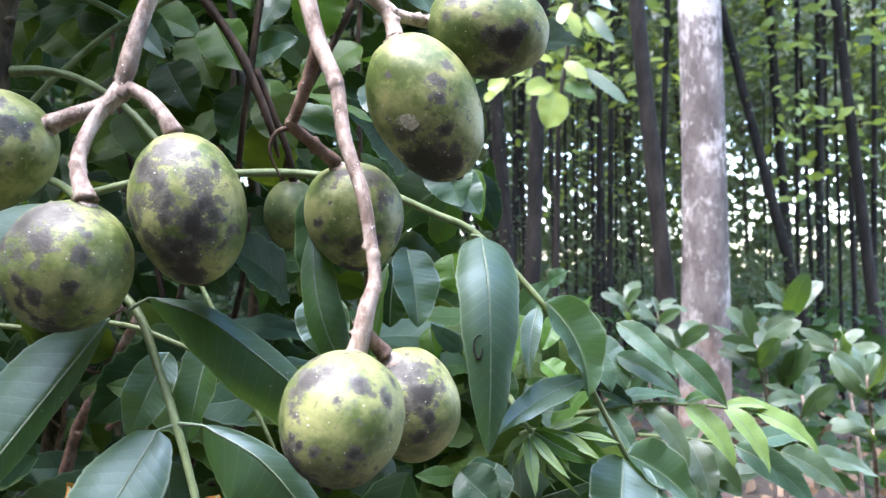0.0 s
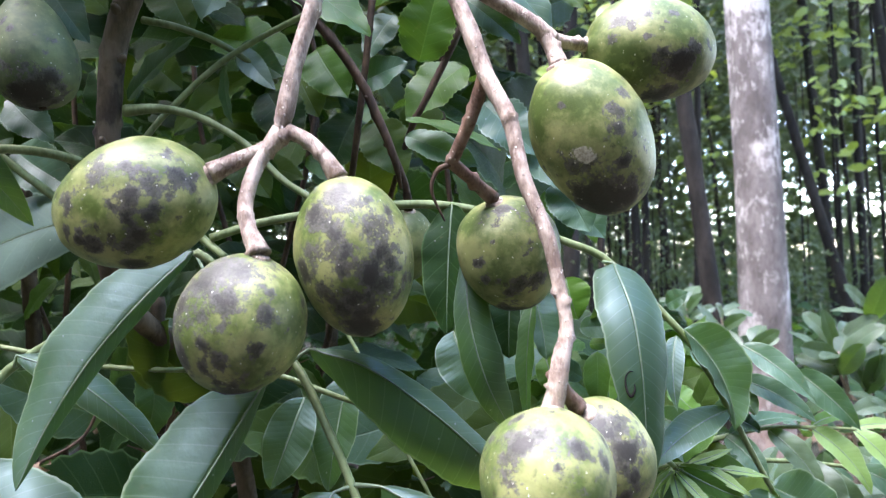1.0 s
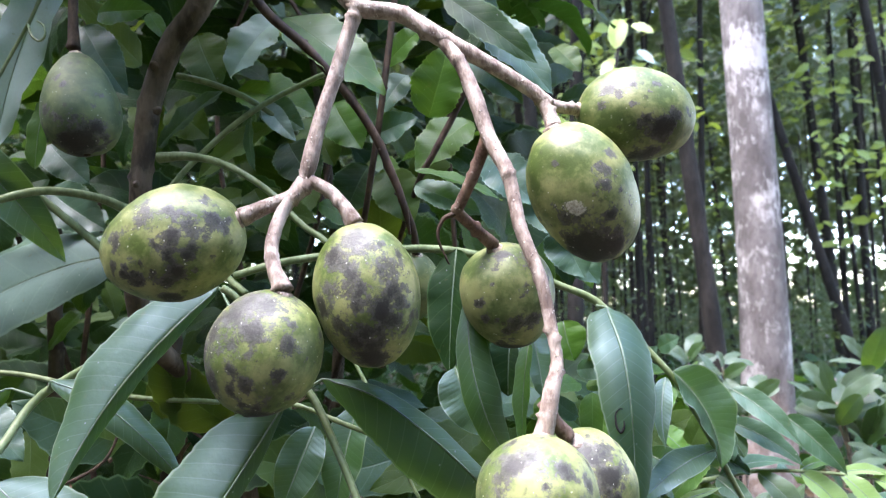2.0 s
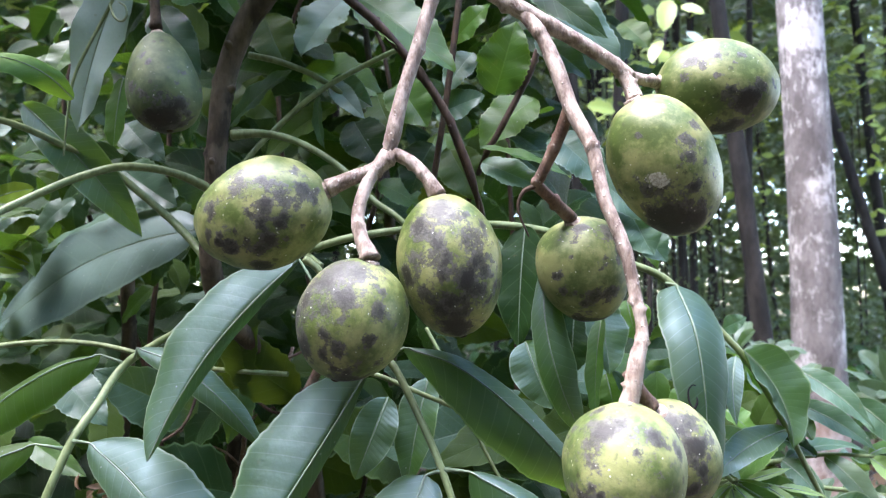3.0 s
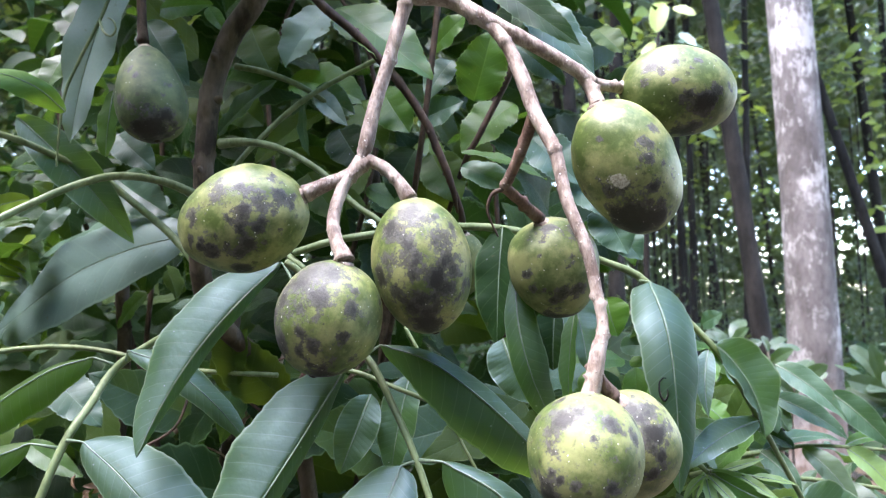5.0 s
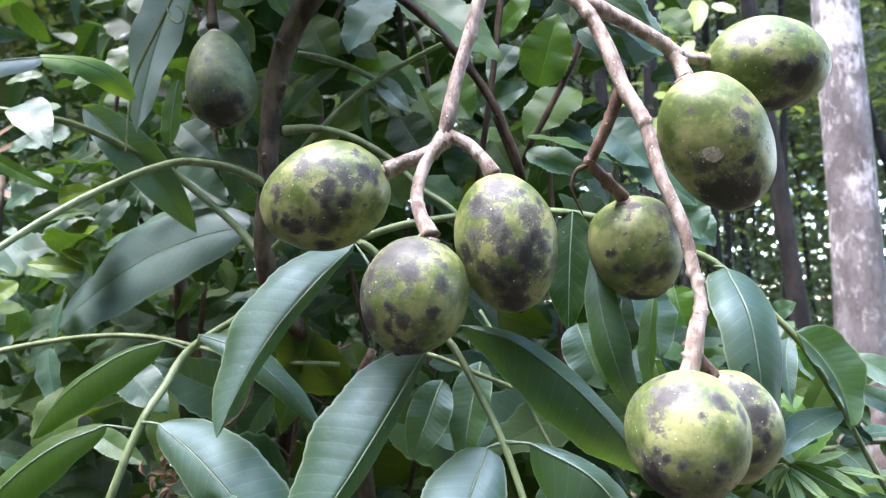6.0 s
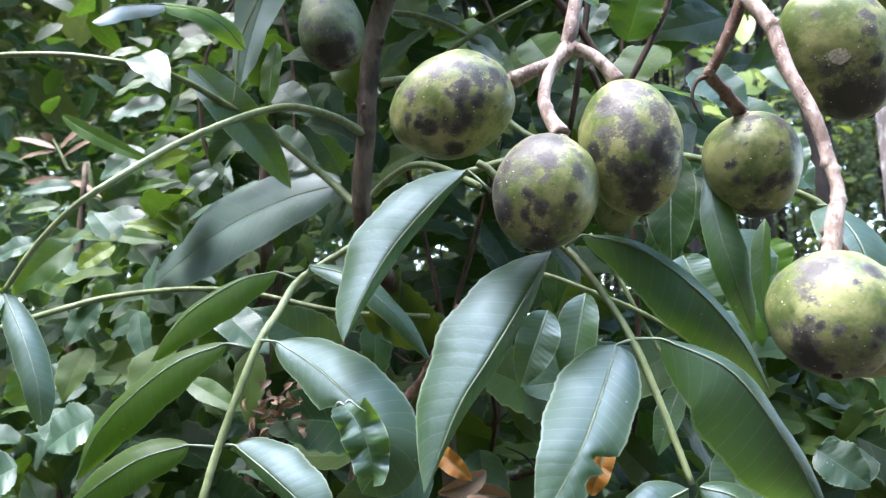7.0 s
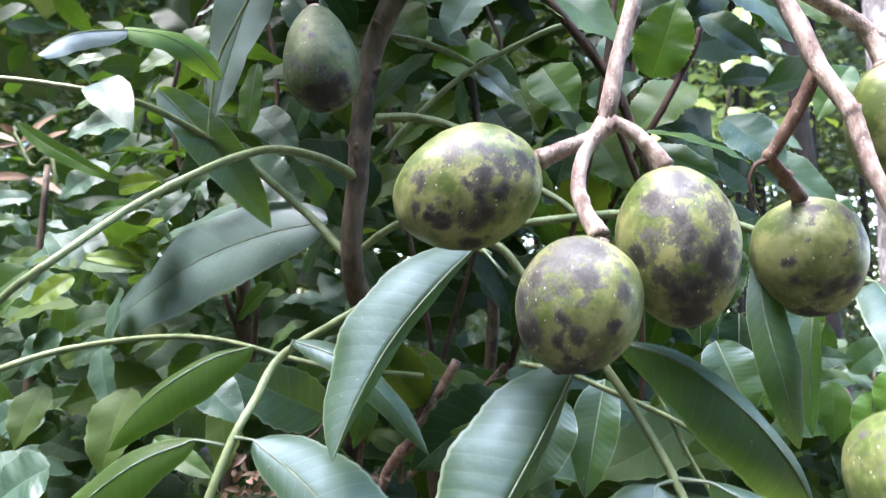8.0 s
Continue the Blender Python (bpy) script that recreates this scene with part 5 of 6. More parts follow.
# ---- ground ----
def ground():
    n, verts, faces = 60, [], []
    xs = [math.copysign(abs(q) ** 3, q) * 120 for q in np.linspace(-1, 1, n + 1)]
    for y in xs:
        for x in xs:
            r = math.hypot(x, y)
            z = 0.02 * noise.noise(Vector((x * 3, y * 3, 0))) + 0.05 * noise.noise(Vector((x * 0.7, y * 0.7, 5))) + 0.3 * noise.noise(Vector((x * 0.08, y * 0.08, 9))) * min(1, r / 10)
            verts.append((x, y, z))
    faces = [(i * (n + 1) + j, i * (n + 1) + j + 1, (i + 1) * (n + 1) + j + 1, (i + 1) * (n + 1) + j) for i in range(n) for j in range(n)]
    me = mesh_of("ground", verts, faces)
    me.materials.append(SOIL)
    return tagged(new("ground", me), "brown forest soil covered with dead leaves", "ground", kind="structure")


ground()


def scatter(name, label, category, items, mat, kind="stuff"):
    """items: blades (verts, faces, uvs), joined into one mesh."""
    verts, faces, uvs = [], [], []
    for v, f, u in items:
        k = len(verts)
        verts += v
        uvs += u
        faces += [tuple(i + k for i in q) for q in f]
    me = mesh_of(name, verts, faces, uvs)
    me.materials.append(mat)
    return tagged(new(name, me), label, category, kind=kind)


def rough_leaf(rng, c, size, slim=0.45, rows=3):
    a = rng.uniform(0, 2 * math.pi)
    d = Vector((math.cos(a), math.sin(a), rng.uniform(-0.9, 0.4))).normalized()
    return blade(c, Vector(c) + d * size, size * slim, rng.uniform(-50, 50), 0.06, 0, 15, 0.6, 0.8, rows=rows, cols=2, ripple=0.0)


def leaf_cloud(name, label, centres, sizes, mat, seed, slim=0.55, category="foliage"):
    """Many small creased leaves, one at each centre, turned at random; one object."""
    rs = np.random.RandomState(seed)
    c, size = np.asarray(centres, float), np.asarray(sizes, float)[:, None]
    n = len(c)
    d = rs.normal(size=(n, 3)) * (1, 1, 0.6) - (0, 0, 0.25)
    d /= np.linalg.norm(d, axis=1)[:, None]
    s = np.cross(d, rs.normal(size=(n, 3)) * (0.5, 0.5, 1.0) + (0, -0.5, 0.6))
    s /= np.linalg.norm(s, axis=1)[:, None] + 1e-9
    up = np.cross(s, d)
    mid = c + d * size * 0.42
    verts = np.stack([c, mid - s * size * slim / 2 + up * size * 0.08, c + d * size - up * size * 0.1, mid + s * size * slim / 2 + up * size * 0.08], 1).reshape(-1, 3)
    k = np.arange(n)[:, None] * 4
    faces = np.concatenate([k + (0, 1, 2), k + (0, 2, 3)], 0).tolist()
    uvs = np.tile(np.array([(0, 0.5), (0.42, 0.03), (1, 0.5), (0.42, 0.97)]), (n, 1))
    me = mesh_of(name, verts.tolist(), faces, uvs, smooth=False)
    me.materials.append(mat)
    return tagged(new(name, me), label, category, kind="stuff")


rng = random.Random(5)
scatter("dead_leaves", "scattered dry brown leaves on the forest floor", "leaf litter",
        [rough_leaf(rng, (rng.uniform(-2.5, 4.0), rng.uniform(0.4, 6.0), 0.05 + rng.uniform(-0.02, 0.03)), rng.uniform(0.06, 0.14), 0.5) for _ in range(2500)], DRY)

# ---- trees ----
def tree(x, y, r, height, label, mat, lean=(0, 0), seed=0, limbs=4, clumps=60):
    ob = thing("tree", (x, y, -0.05), label, "tree", "forest trees")
    rg = random.Random(seed)
    steps = 7
    pts = [(x + lean[0] * q * height / steps + rg.uniform(-1, 1) * r * 0.25, y + lean[1] * q * height / steps + rg.uniform(-1, 1) * r * 0.25, -0.05 + q * height / steps) for q in range(steps + 1)]
    part("trunk", tube(pts, [r * (1.25 if q == 0 else 1.0 - 0.6 * q / steps) for q in range(steps + 1)], 6, 14, 0.05, seed), mat, ob)
    for q in range(limbs):
        k = rg.randint(4, steps)
        a = rg.uniform(0, 6.28)
        e = (pts[k][0] + math.cos(a) * height * 0.15, pts[k][1] + math.sin(a) * height * 0.15, pts[k][2] + height * 0.12)
        m = tuple((u + v) / 2 for u, v in zip(pts[k], e))
        part("limb", tube([pts[k], m, e], [r * 0.35, r * 0.25, r * 0.12], 4, 6, 0.05, seed + q), mat, ob)
    crown = []
    for q in range(clumps):
        k = rg.randint(4, steps)
        a, rad = rg.uniform(0, 6.28), rg.uniform(0.2, 0.28 * height)
        c = (pts[k][0] + math.cos(a) * rad, pts[k][1] + math.sin(a) * rad, pts[k][2] + rg.uniform(-0.4, 1.2))
        for w in range(7):
            crown.append(rough_leaf(rg, (c[0] + rg.gauss(0, 0.22), c[1] + rg.gauss(0, 0.22), c[2] + rg.gauss(0, 0.18)), rg.uniform(0.12, 0.26), 0.5))
    verts, faces, uvs = [], [], []
    for v, f, u in crown:
        k = len(verts)
        verts += v
        uvs += u
        faces += [tuple(i + k for i in s) for s in f]
    part("crown", (verts, faces, uvs), FAR, ob)
    return ob


P0, P1 = (0.7830, 2.0400, 1.9418), (0.7873, 2.0400, 0.9671)
q = (P0[0] - P1[0]) / (P0[2] - P1[2])
tree(P1[0] - q * P1[2], 2.04, 0.0728, 9.0, "grey mottled trunk of a straight plantation tree", TRUNK, (q, 0.0), 1)
DARK = "slim dark forest tree with a leafy crown"
for k, (a, b, y, w) in enumerate((((1.0488, 3.6000, 2.5855), (1.1724, 3.6000, 1.2596), 3.6, 0.0521), ((0.6108, 4.2000, 2.4698), (0.5438, 4.2000, 1.1088), 4.2, 0.0570), ((0.3905, 4.8000, 2.5415), (0.4675, 4.8000, 1.1100), 4.8, 0.0611),
    ((2.2246, 5.2000, 3.1103), (2.6676, 5.2000, 1.2865), 5.2, 0.0442), ((2.9750, 5.0000, 3.1629), (3.1686, 5.0000, 1.2793), 5.0, 0.0468), ((1.8610, 5.5000, 3.3694), (1.7672, 5.5000, 1.2972), 5.5, 0.0328),
    ((1.4218, 6.0000, 3.2640), (1.3975, 6.0000, 1.5182), 6.0, 0.0306), ((1.6494, 6.5000, 3.2198), (1.6119, 6.5000, 1.4429), 6.5, 0.0332), ((3.2869, 6.5000, 2.3826), (3.3499, 6.5000, 1.2781), 6.5, 0.0551), ((3.9558, 7.0000, 2.4813), (3.9443, 7.0000, 1.2918), 7.0, 0.0475))):
    q = (a[0] - b[0]) / (a[2] - b[2])
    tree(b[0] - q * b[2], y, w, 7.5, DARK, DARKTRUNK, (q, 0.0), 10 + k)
rng = random.Random(8)
for k in range(34):
    y = rng.uniform(5.5, 16)
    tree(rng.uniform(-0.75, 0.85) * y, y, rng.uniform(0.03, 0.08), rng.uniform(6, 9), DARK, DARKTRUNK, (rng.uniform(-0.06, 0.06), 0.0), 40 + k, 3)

# slender saplings packed between the larger trunks
rng = random.Random(18)
for k in range(34):
    y = rng.uniform(5.0, 11.0)
    east = rng.uniform(0.10, 0.31) if k % 3 else rng.uniform(0.42, 0.68)
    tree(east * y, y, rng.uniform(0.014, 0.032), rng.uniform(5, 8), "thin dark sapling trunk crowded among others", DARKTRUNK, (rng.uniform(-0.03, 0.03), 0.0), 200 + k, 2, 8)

# far woods: sprays of small leaves filling the depth between the trunks
rs = np.random.RandomState(3)
n = 9000
y = 4.0 + 16 * rs.rand(n) ** 0.8
pick = rs.rand(n)
z = np.where(pick < 0.4, rs.uniform(0.1, 1.4, n), np.where(pick < 0.62, 0.2 + rs.rand(n) * (0.45 * y + 0.8), 1.6 + rs.rand(n) * (0.55 * y)))
heart = np.stack([rs.uniform(-1.35, 0.95, n) * y, y, z], 1)
east, up = heart[:, 0] / heart[:, 1], (heart[:, 2] - 1.1) / heart[:, 1]
open_sky = np.exp(-((east - 0.52) / 0.10) ** 2 - ((up - 0.12) / 0.09) ** 2)
heart = heart[rs.rand(n) > 0.92 * open_sky]
leaves = np.repeat(heart, 14, axis=0)
leaves = leaves + rs.normal(size=leaves.shape) * (0.25, 0.25, 0.2)
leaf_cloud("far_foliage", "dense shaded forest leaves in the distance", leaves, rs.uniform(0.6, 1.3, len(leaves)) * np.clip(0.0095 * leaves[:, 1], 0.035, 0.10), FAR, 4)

# the far edge of the woods, with small openings to the sky
n = 150000
y = rs.uniform(16, 30, n)
east = rs.uniform(-1.3, 1.0, n)
z = rs.rand(n) * (0.5 * y + 2)
up = (z - 1.1) / y
keep = np.ones(n, bool)
for q in range(n):
    fine = noise.noise(Vector((east[q] * 55, 0, up[q] * 55)))
    coarse = noise.noise(Vector((east[q] * 10, 4, up[q] * 10)))
    clearing = math.exp(-((east[q] - 0.54) / 0.10) ** 2 - ((up[q] - 0.09) / 0.075) ** 2)
    keep[q] = not (fine + 0.7 * coarse > 0.56 - 0.75 * clearing and up[q] > 0.02)
leaves = np.stack([east * y, y, z], 1)[keep]
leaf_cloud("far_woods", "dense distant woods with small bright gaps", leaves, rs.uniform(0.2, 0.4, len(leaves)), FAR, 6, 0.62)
rng = random.Random(3)

# unseen woods added round the viewer against low light, open to the sky above
items = []
for _ in range(4600):
    a, r = rng.uniform(math.pi * 0.81, math.pi * 2.07), rng.uniform(2.6, 6.0)
    c = (math.cos(a) * r, math.sin(a) * r, rng.uniform(0.0, 0.6 + 1.02 * r))
    for _ in range(5):
        items.append(rough_leaf(rng, (c[0] + rng.gauss(0, 0.3), c[1] + rng.gauss(0, 0.3), c[2] + rng.gauss(0, 0.25)), rng.uniform(0.2, 0.4), 0.5))
scatter("surrounding_foliage", "unseen forest leaves added round the viewer to block low light", "foliage", items, FAR)
# unseen trees added among that foliage, beside and behind the viewer
for k in range(12):
    a, r = math.pi * (1.0 + k / 11.0), rng.uniform(4.0, 6.0)
    tree(math.cos(a) * r, math.sin(a) * r, rng.uniform(0.05, 0.09), rng.uniform(5, 7), DARK, DARKTRUNK, (rng.uniform(-0.04, 0.04), 0.0), 140 + k, 3)

# closed canopy added over the woods ahead to keep light off them
items = []
for _ in range(9000):
    c = (rng.uniform(-16, 16), rng.uniform(2.6, 24), rng.uniform(5.5, 8.5))
    items.append(rough_leaf(rng, c, rng.uniform(0.4, 0.75), 0.6))
scatter("canopy", "leaf layer added overhead to shade the forest", "foliage", items, FAR)

# shaded woodland beside the shrub, with boughs added overhead to darken it
n = 4200
edge = np.stack([rs.uniform(-5.0, -1.35, n), rs.uniform(1.5, 5.0, n), 0.1 + 3.0 * rs.rand(n)], 1)
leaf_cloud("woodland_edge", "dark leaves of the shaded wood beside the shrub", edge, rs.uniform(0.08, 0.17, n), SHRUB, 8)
n = 5200
boughs = np.stack([rs.uniform(-8.0, -1.6, n), rs.uniform(1.6, 7.5, n), rs.uniform(3.4, 5.2, n)], 1)
leaf_cloud("low_boughs", "leafy boughs added overhead to shade the wood", boughs, rs.uniform(0.2, 0.4, n), FAR, 9)

# undergrowth on the forest floor
items = []
for _ in range(900):
    y = rng.uniform(3.0, 9)
    c = (rng.uniform(-0.9, 0.9) * y, y, rng.uniform(0.05, 0.75))
    for _ in range(6):
        items.append(rough_leaf(rng, (c[0] + rng.gauss(0, 0.12), c[1] + rng.gauss(0, 0.12), c[2] + rng.gauss(0, 0.1)), rng.uniform(0.07, 0.15), 0.5))
scatter("undergrowth", "low dark green undergrowth on the forest floor", "undergrowth", items, SHRUB)

# sprays of thin leaves coloured as if lit from behind, high between the trunks
items = []
for n, (a, b) in enumerate((((2.6943, 5.0000, 1.8733), (3.6636, 5.0000, 3.3365)), ((0.5959, 4.5000, 2.3739), (1.2554, 4.5000, 3.1915)), ((2.8010, 6.5000, 3.1076), (3.5402, 6.5000, 4.1207)), ((-2.7776, 4.0000, 2.9758), (-4.0686, 4.0000, 3.4903)))):
    for _ in range((46, 30, 22, 20)[n]):
        c = (rng.uniform(a[0], b[0]), a[1] + rng.uniform(-0.5, 0.8), rng.uniform(a[2], b[2]))
        for _ in range(5):
            items.append(rough_leaf(rng, (c[0] + rng.gauss(0, 0.13), c[1] + rng.gauss(0, 0.1), c[2] + rng.gauss(0, 0.06)), rng.uniform(0.08, 0.16), 0.5))
for _ in range(150):
    y = rng.uniform(6.0, 10.0)
    c = (rng.uniform(0.13, 0.36) * y, y, 1.1 + rng.triangular(0.06, 0.42, 0.36) * y)
    for _ in range(4):
        items.append(rough_leaf(rng, (c[0] + rng.gauss(0, 0.16), c[1] + rng.gauss(0, 0.16), c[2] + rng.gauss(0, 0.10)), rng.uniform(0.06, 0.13), 0.5))
scatter("sunlit_foliage", "forest leaves coloured yellow-green as if lit from behind", "foliage", items, YOUNG_BACKLIT)

# ---- shrub behind the fruits ----
def leaf_kinds(n, slim, seed, teeth, mat, early=0.62, late=0.98):
    kinds = []
    for q in range(n):
        v, f, u = blade((0, 0, 0), (0, 0, 1), slim * (0.85 + 0.1 * q), 0, 0.05 + 0.02 * q, 0.03 * (q - 2), 10 + 4 * q, early, late, teeth, 0.04, 18, 6, seed + q)
        me = mesh_of("leaf", v, f, u)
        me.materials.append(mat)
        kinds.append(me)
    return kinds


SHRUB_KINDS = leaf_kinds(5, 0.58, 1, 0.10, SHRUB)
BRIGHT_KINDS = leaf_kinds(3, 0.54, 11, 0.08, BRIGHT)
OLIVE_KINDS = leaf_kinds(3, 0.56, 41, 0.09, OLIVE)
PALE_KINDS = leaf_kinds(3, 0.54, 21, 0.06, PALE)
BUSH_KINDS = leaf_kinds(4, 0.40, 31, 0.0, BUSH, 0.75, 0.55)


def aim(base, tip, roll):
    """A pose whose +z runs from base to tip, as long as it, its face to -y."""
    b, t = Vector(base), Vector(tip)
    z = t - b
    n = Vector((0, -0.8, 0.7))
    zn = z.normalized()
    n = (n - zn * n.dot(zn)).normalized()
    n = Matrix.Rotation(radians(roll), 3, zn) @ n
    x = (-n).cross(zn)
    m = Matrix((x, -n, zn)).transposed().to_4x4()
    return Matrix.Translation(b) @ m @ Matrix.Diagonal((z.length, z.length, z.length, 1))


def put_leaf(parent, me, base, tip, roll):
    ob = new("leaf", me)
    ob.parent = parent
    ob.matrix_parent_inverse = Matrix.Translation(-PLACE[parent.name])
    ob.matrix_basis = aim(base, tip, roll)
    return ob


shrub = thing("shrub", (-0.45, 0.72, 0.0), "dense dark green shrub with toothed leaves behind the fruit", "shrub")
for q in range(2, 7):
    x = -0.75 + 0.1 * q
    part("branch", tube([(-0.45 + 0.03 * q, 0.74, -0.02), (x * 0.8 - 0.1, 0.74, 0.5), (x + 0.06 * (-1) ** q, 0.73, 0.95), (x - 0.12 + 0.03 * q, 0.70, 1.35), (x + 0.1 * (-1) ** q, 0.68, 1.6)], [0.005, 0.004, 0.0032, 0.0026, 0.0015], 6, 8, 0.1, 60 + q), TWIG, shrub)
# leaves that stand out singly, toothed along their edges
def toothed(base, tip, width, mat, turn):
    part("leaf", blade(base, tip, width, turn, 0.05, 0.02, 16, 0.58, 0.88, 0.07, 0.04, 30, 6, int(abs(base[0] * 9999)) % 97), mat, shrub)


toothed((-0.1999, 0.4450, 1.3374), (-0.1257, 0.4320, 1.2726), 0.0485, BRIGHT, -10)
toothed((-0.1325, 0.4950, 1.3201), (-0.1024, 0.4820, 1.3437), 0.0277, BRIGHT, 0)
toothed((-0.1002, 0.5050, 1.2786), (-0.0829, 0.4920, 1.3337), 0.0451, BRIGHT, 0)
toothed((-0.1174, 0.5050, 1.3142), (-0.1379, 0.4920, 1.2777), 0.0262, PALE, 0)
toothed((-0.1471, 0.5050, 1.2633), (-0.1076, 0.4920, 1.2747), 0.0297, PALE, 10)
toothed((-0.0649, 0.4850, 1.3577), (-0.0053, 0.4720, 1.2834), 0.0454, PALE, -10)
toothed((-0.0844, 0.4650, 1.3598), (-0.0177, 0.4520, 1.2998), 0.0292, SHRUB, 10)
toothed((-0.0652, 0.4950, 1.3205), (-0.0273, 0.4820, 1.2808), 0.0290, PALE, 0)
toothed((0.0015, 0.5050, 1.3343), (0.0189, 0.4920, 1.3078), 0.0246, OLIVE, 0)
toothed((-0.1089, 0.4750, 1.2289), (-0.0449, 0.4620, 1.2024), 0.0200, BRIGHT, -35)
toothed((-0.1096, 0.4850, 1.2194), (-0.0589, 0.4720, 1.1935), 0.0263, PALE, -5)
toothed((-0.0547, 0.4850, 1.2403), (-0.0188, 0.4720, 1.1996), 0.0390, PALE, 0)
toothed((-0.0672, 0.5350, 1.2837), (-0.1119, 0.5220, 1.2388), 0.0472, BRIGHT, 10)
toothed((-0.1452, 0.5550, 1.2621), (-0.1339, 0.5420, 1.2071), 0.0293, BRIGHT, 0)
toothed((-0.2159, 0.4800, 1.3535), (-0.2477, 0.4670, 1.3012), 0.0483, SILVER_SHEEN, 10)
toothed((-0.3196, 0.5050, 1.2599), (-0.2618, 0.4920, 1.3015), 0.0345, SHRUB, -15)
toothed((-0.2303, 0.4950, 1.2924), (-0.1948, 0.4820, 1.2646), 0.0277, PALE, 20)
toothed((-0.2287, 0.4900, 1.2884), (-0.2000, 0.4770, 1.2544), 0.0177, SILVER_SHEEN, 10)
toothed((-0.2415, 0.4950, 1.2787), (-0.2319, 0.4820, 1.2318), 0.0134, PALE, 40)
toothed((-0.3812, 0.4950, 1.3587), (-0.3358, 0.4820, 1.2953), 0.0367, PALE, 0)
toothed((-0.3640, 0.4850, 1.3655), (-0.3107, 0.4720, 1.3598), 0.0271, BRIGHT, 20)
toothed((-0.3118, 0.4650, 1.3542), (-0.2894, 0.4520, 1.3251), 0.0130, BRIGHT, 0)
toothed((-0.4112, 0.5050, 1.2641), (-0.3682, 0.4920, 1.2273), 0.0323, PALE, 0)
toothed((-0.4313, 0.4650, 1.3676), (-0.3846, 0.4520, 1.3392), 0.0351, BRIGHT, 15)
toothed((-0.4156, 0.4750, 1.3427), (-0.4440, 0.4620, 1.3260), 0.0152, PALE, 20)
toothed((-0.4477, 0.4850, 1.3300), (-0.4547, 0.4720, 1.2925), 0.0272, BRIGHT, 0)
toothed((-0.1810, 0.5250, 1.2989), (-0.1550, 0.5120, 1.2560), 0.0422, BRIGHT, 10)
toothed((-0.2047, 0.5450, 1.2960), (-0.1818, 0.5320, 1.2472), 0.0438, OLIVE, 0)
toothed((-0.2191, 0.5250, 1.2656), (-0.1918, 0.5120, 1.2239), 0.0421, SHRUB, 0)
toothed((-0.3081, 0.5450, 1.3712), (-0.2813, 0.5320, 1.3188), 0.0449, OLIVE, 0)
toothed((-0.3311, 0.5550, 1.3126), (-0.2938, 0.5420, 1.2768), 0.0403, OLIVE, 20)
toothed((-0.1534, 0.5350, 1.2474), (-0.1701, 0.5220, 1.2020), 0.0425, SHRUB, 0)
toothed((-0.1379, 0.5250, 1.2400), (-0.1136, 0.5120, 1.1951), 0.0415, OLIVE, 0)
toothed((-0.2410, 0.5050, 1.2233), (-0.2092, 0.4920, 1.1800), 0.0359, OLIVE, 0)
toothed((-0.4498, 0.5650, 1.2387), (-0.3874, 0.5520, 1.1995), 0.0460, PALE, 10)
toothed((-0.0017, 0.4850, 1.1854), (0.0135, 0.4720, 1.1464), 0.0375, PALE, 10)
toothed((-0.0347, 0.4850, 1.2160), (0.0122, 0.4720, 1.1710), 0.0294, PALE, 10)
toothed((-0.0613, 0.4750, 1.1554), (-0.0705, 0.4620, 1.0983), 0.0388, SHRUB, 0)
toothed((-0.5565, 0.5550, 1.2771), (-0.6118, 0.5420, 1.2579), 0.0407, PALE, 10)
toothed((-0.7228, 0.6050, 1.2948), (-0.5817, 0.5920, 1.2241), 0.0185, BRIGHT, 30)
toothed((-0.5680, 0.5550, 1.3057), (-0.6076, 0.5420, 1.2828), 0.0194, BRIGHT, 10)
toothed((-0.4965, 0.5350, 1.3329), (-0.5304, 0.5220, 1.3083), 0.0272, BRIGHT, 0)
toothed((-0.5896, 0.5550, 1.3390), (-0.6196, 0.5420, 1.3263), 0.0150, BRIGHT, 0)
toothed((-0.6120, 0.6050, 1.2457), (-0.6554, 0.5920, 1.2101), 0.0403, PALE, 0)
toothed((-0.6336, 0.6050, 1.2001), (-0.5570, 0.5920, 1.2057), 0.0168, BRIGHT, 0)
toothed((-0.7595, 0.6550, 1.2002), (-0.8085, 0.6420, 1.1905), 0.0188, BRIGHT, 0)
toothed((-0.7512, 0.6650, 1.2270), (-0.8167, 0.6520, 1.2163), 0.0232, PALE, 0)
toothed((-0.6202, 0.6250, 1.1750), (-0.7058, 0.6120, 1.1466), 0.0474, PALE, 10)
toothed((-0.5648, 0.6250, 1.1926), (-0.6269, 0.6120, 1.1827), 0.0321, PALE, 10)
toothed((-0.6502, 0.6050, 1.1533), (-0.5672, 0.5920, 1.1391), 0.0203, BRIGHT, 0)
toothed((-0.5674, 0.6050, 1.1840), (-0.5498, 0.5920, 1.1377), 0.0237, BRIGHT, 0)
toothed((-0.5239, 0.6050, 1.2175), (-0.5551, 0.5920, 1.1780), 0.0296, PALE, 0)
toothed((-0.7623, 0.6250, 1.1507), (-0.8066, 0.6120, 1.1269), 0.0320, PALE, 0)
toothed((-0.7334, 0.6450, 1.1335), (-0.6634, 0.6320, 1.1121), 0.0385, PALE, 0)
toothed((-0.7783, 0.6650, 1.1094), (-0.7060, 0.6520, 1.0948), 0.0332, BRIGHT, 0)
toothed((-0.6694, 0.6250, 1.0802), (-0.6962, 0.6120, 1.0307), 0.0431, PALE, 0)
toothed((-0.5924, 0.5850, 1.0664), (-0.5667, 0.5720, 1.0108), 0.0283, PALE, 10)
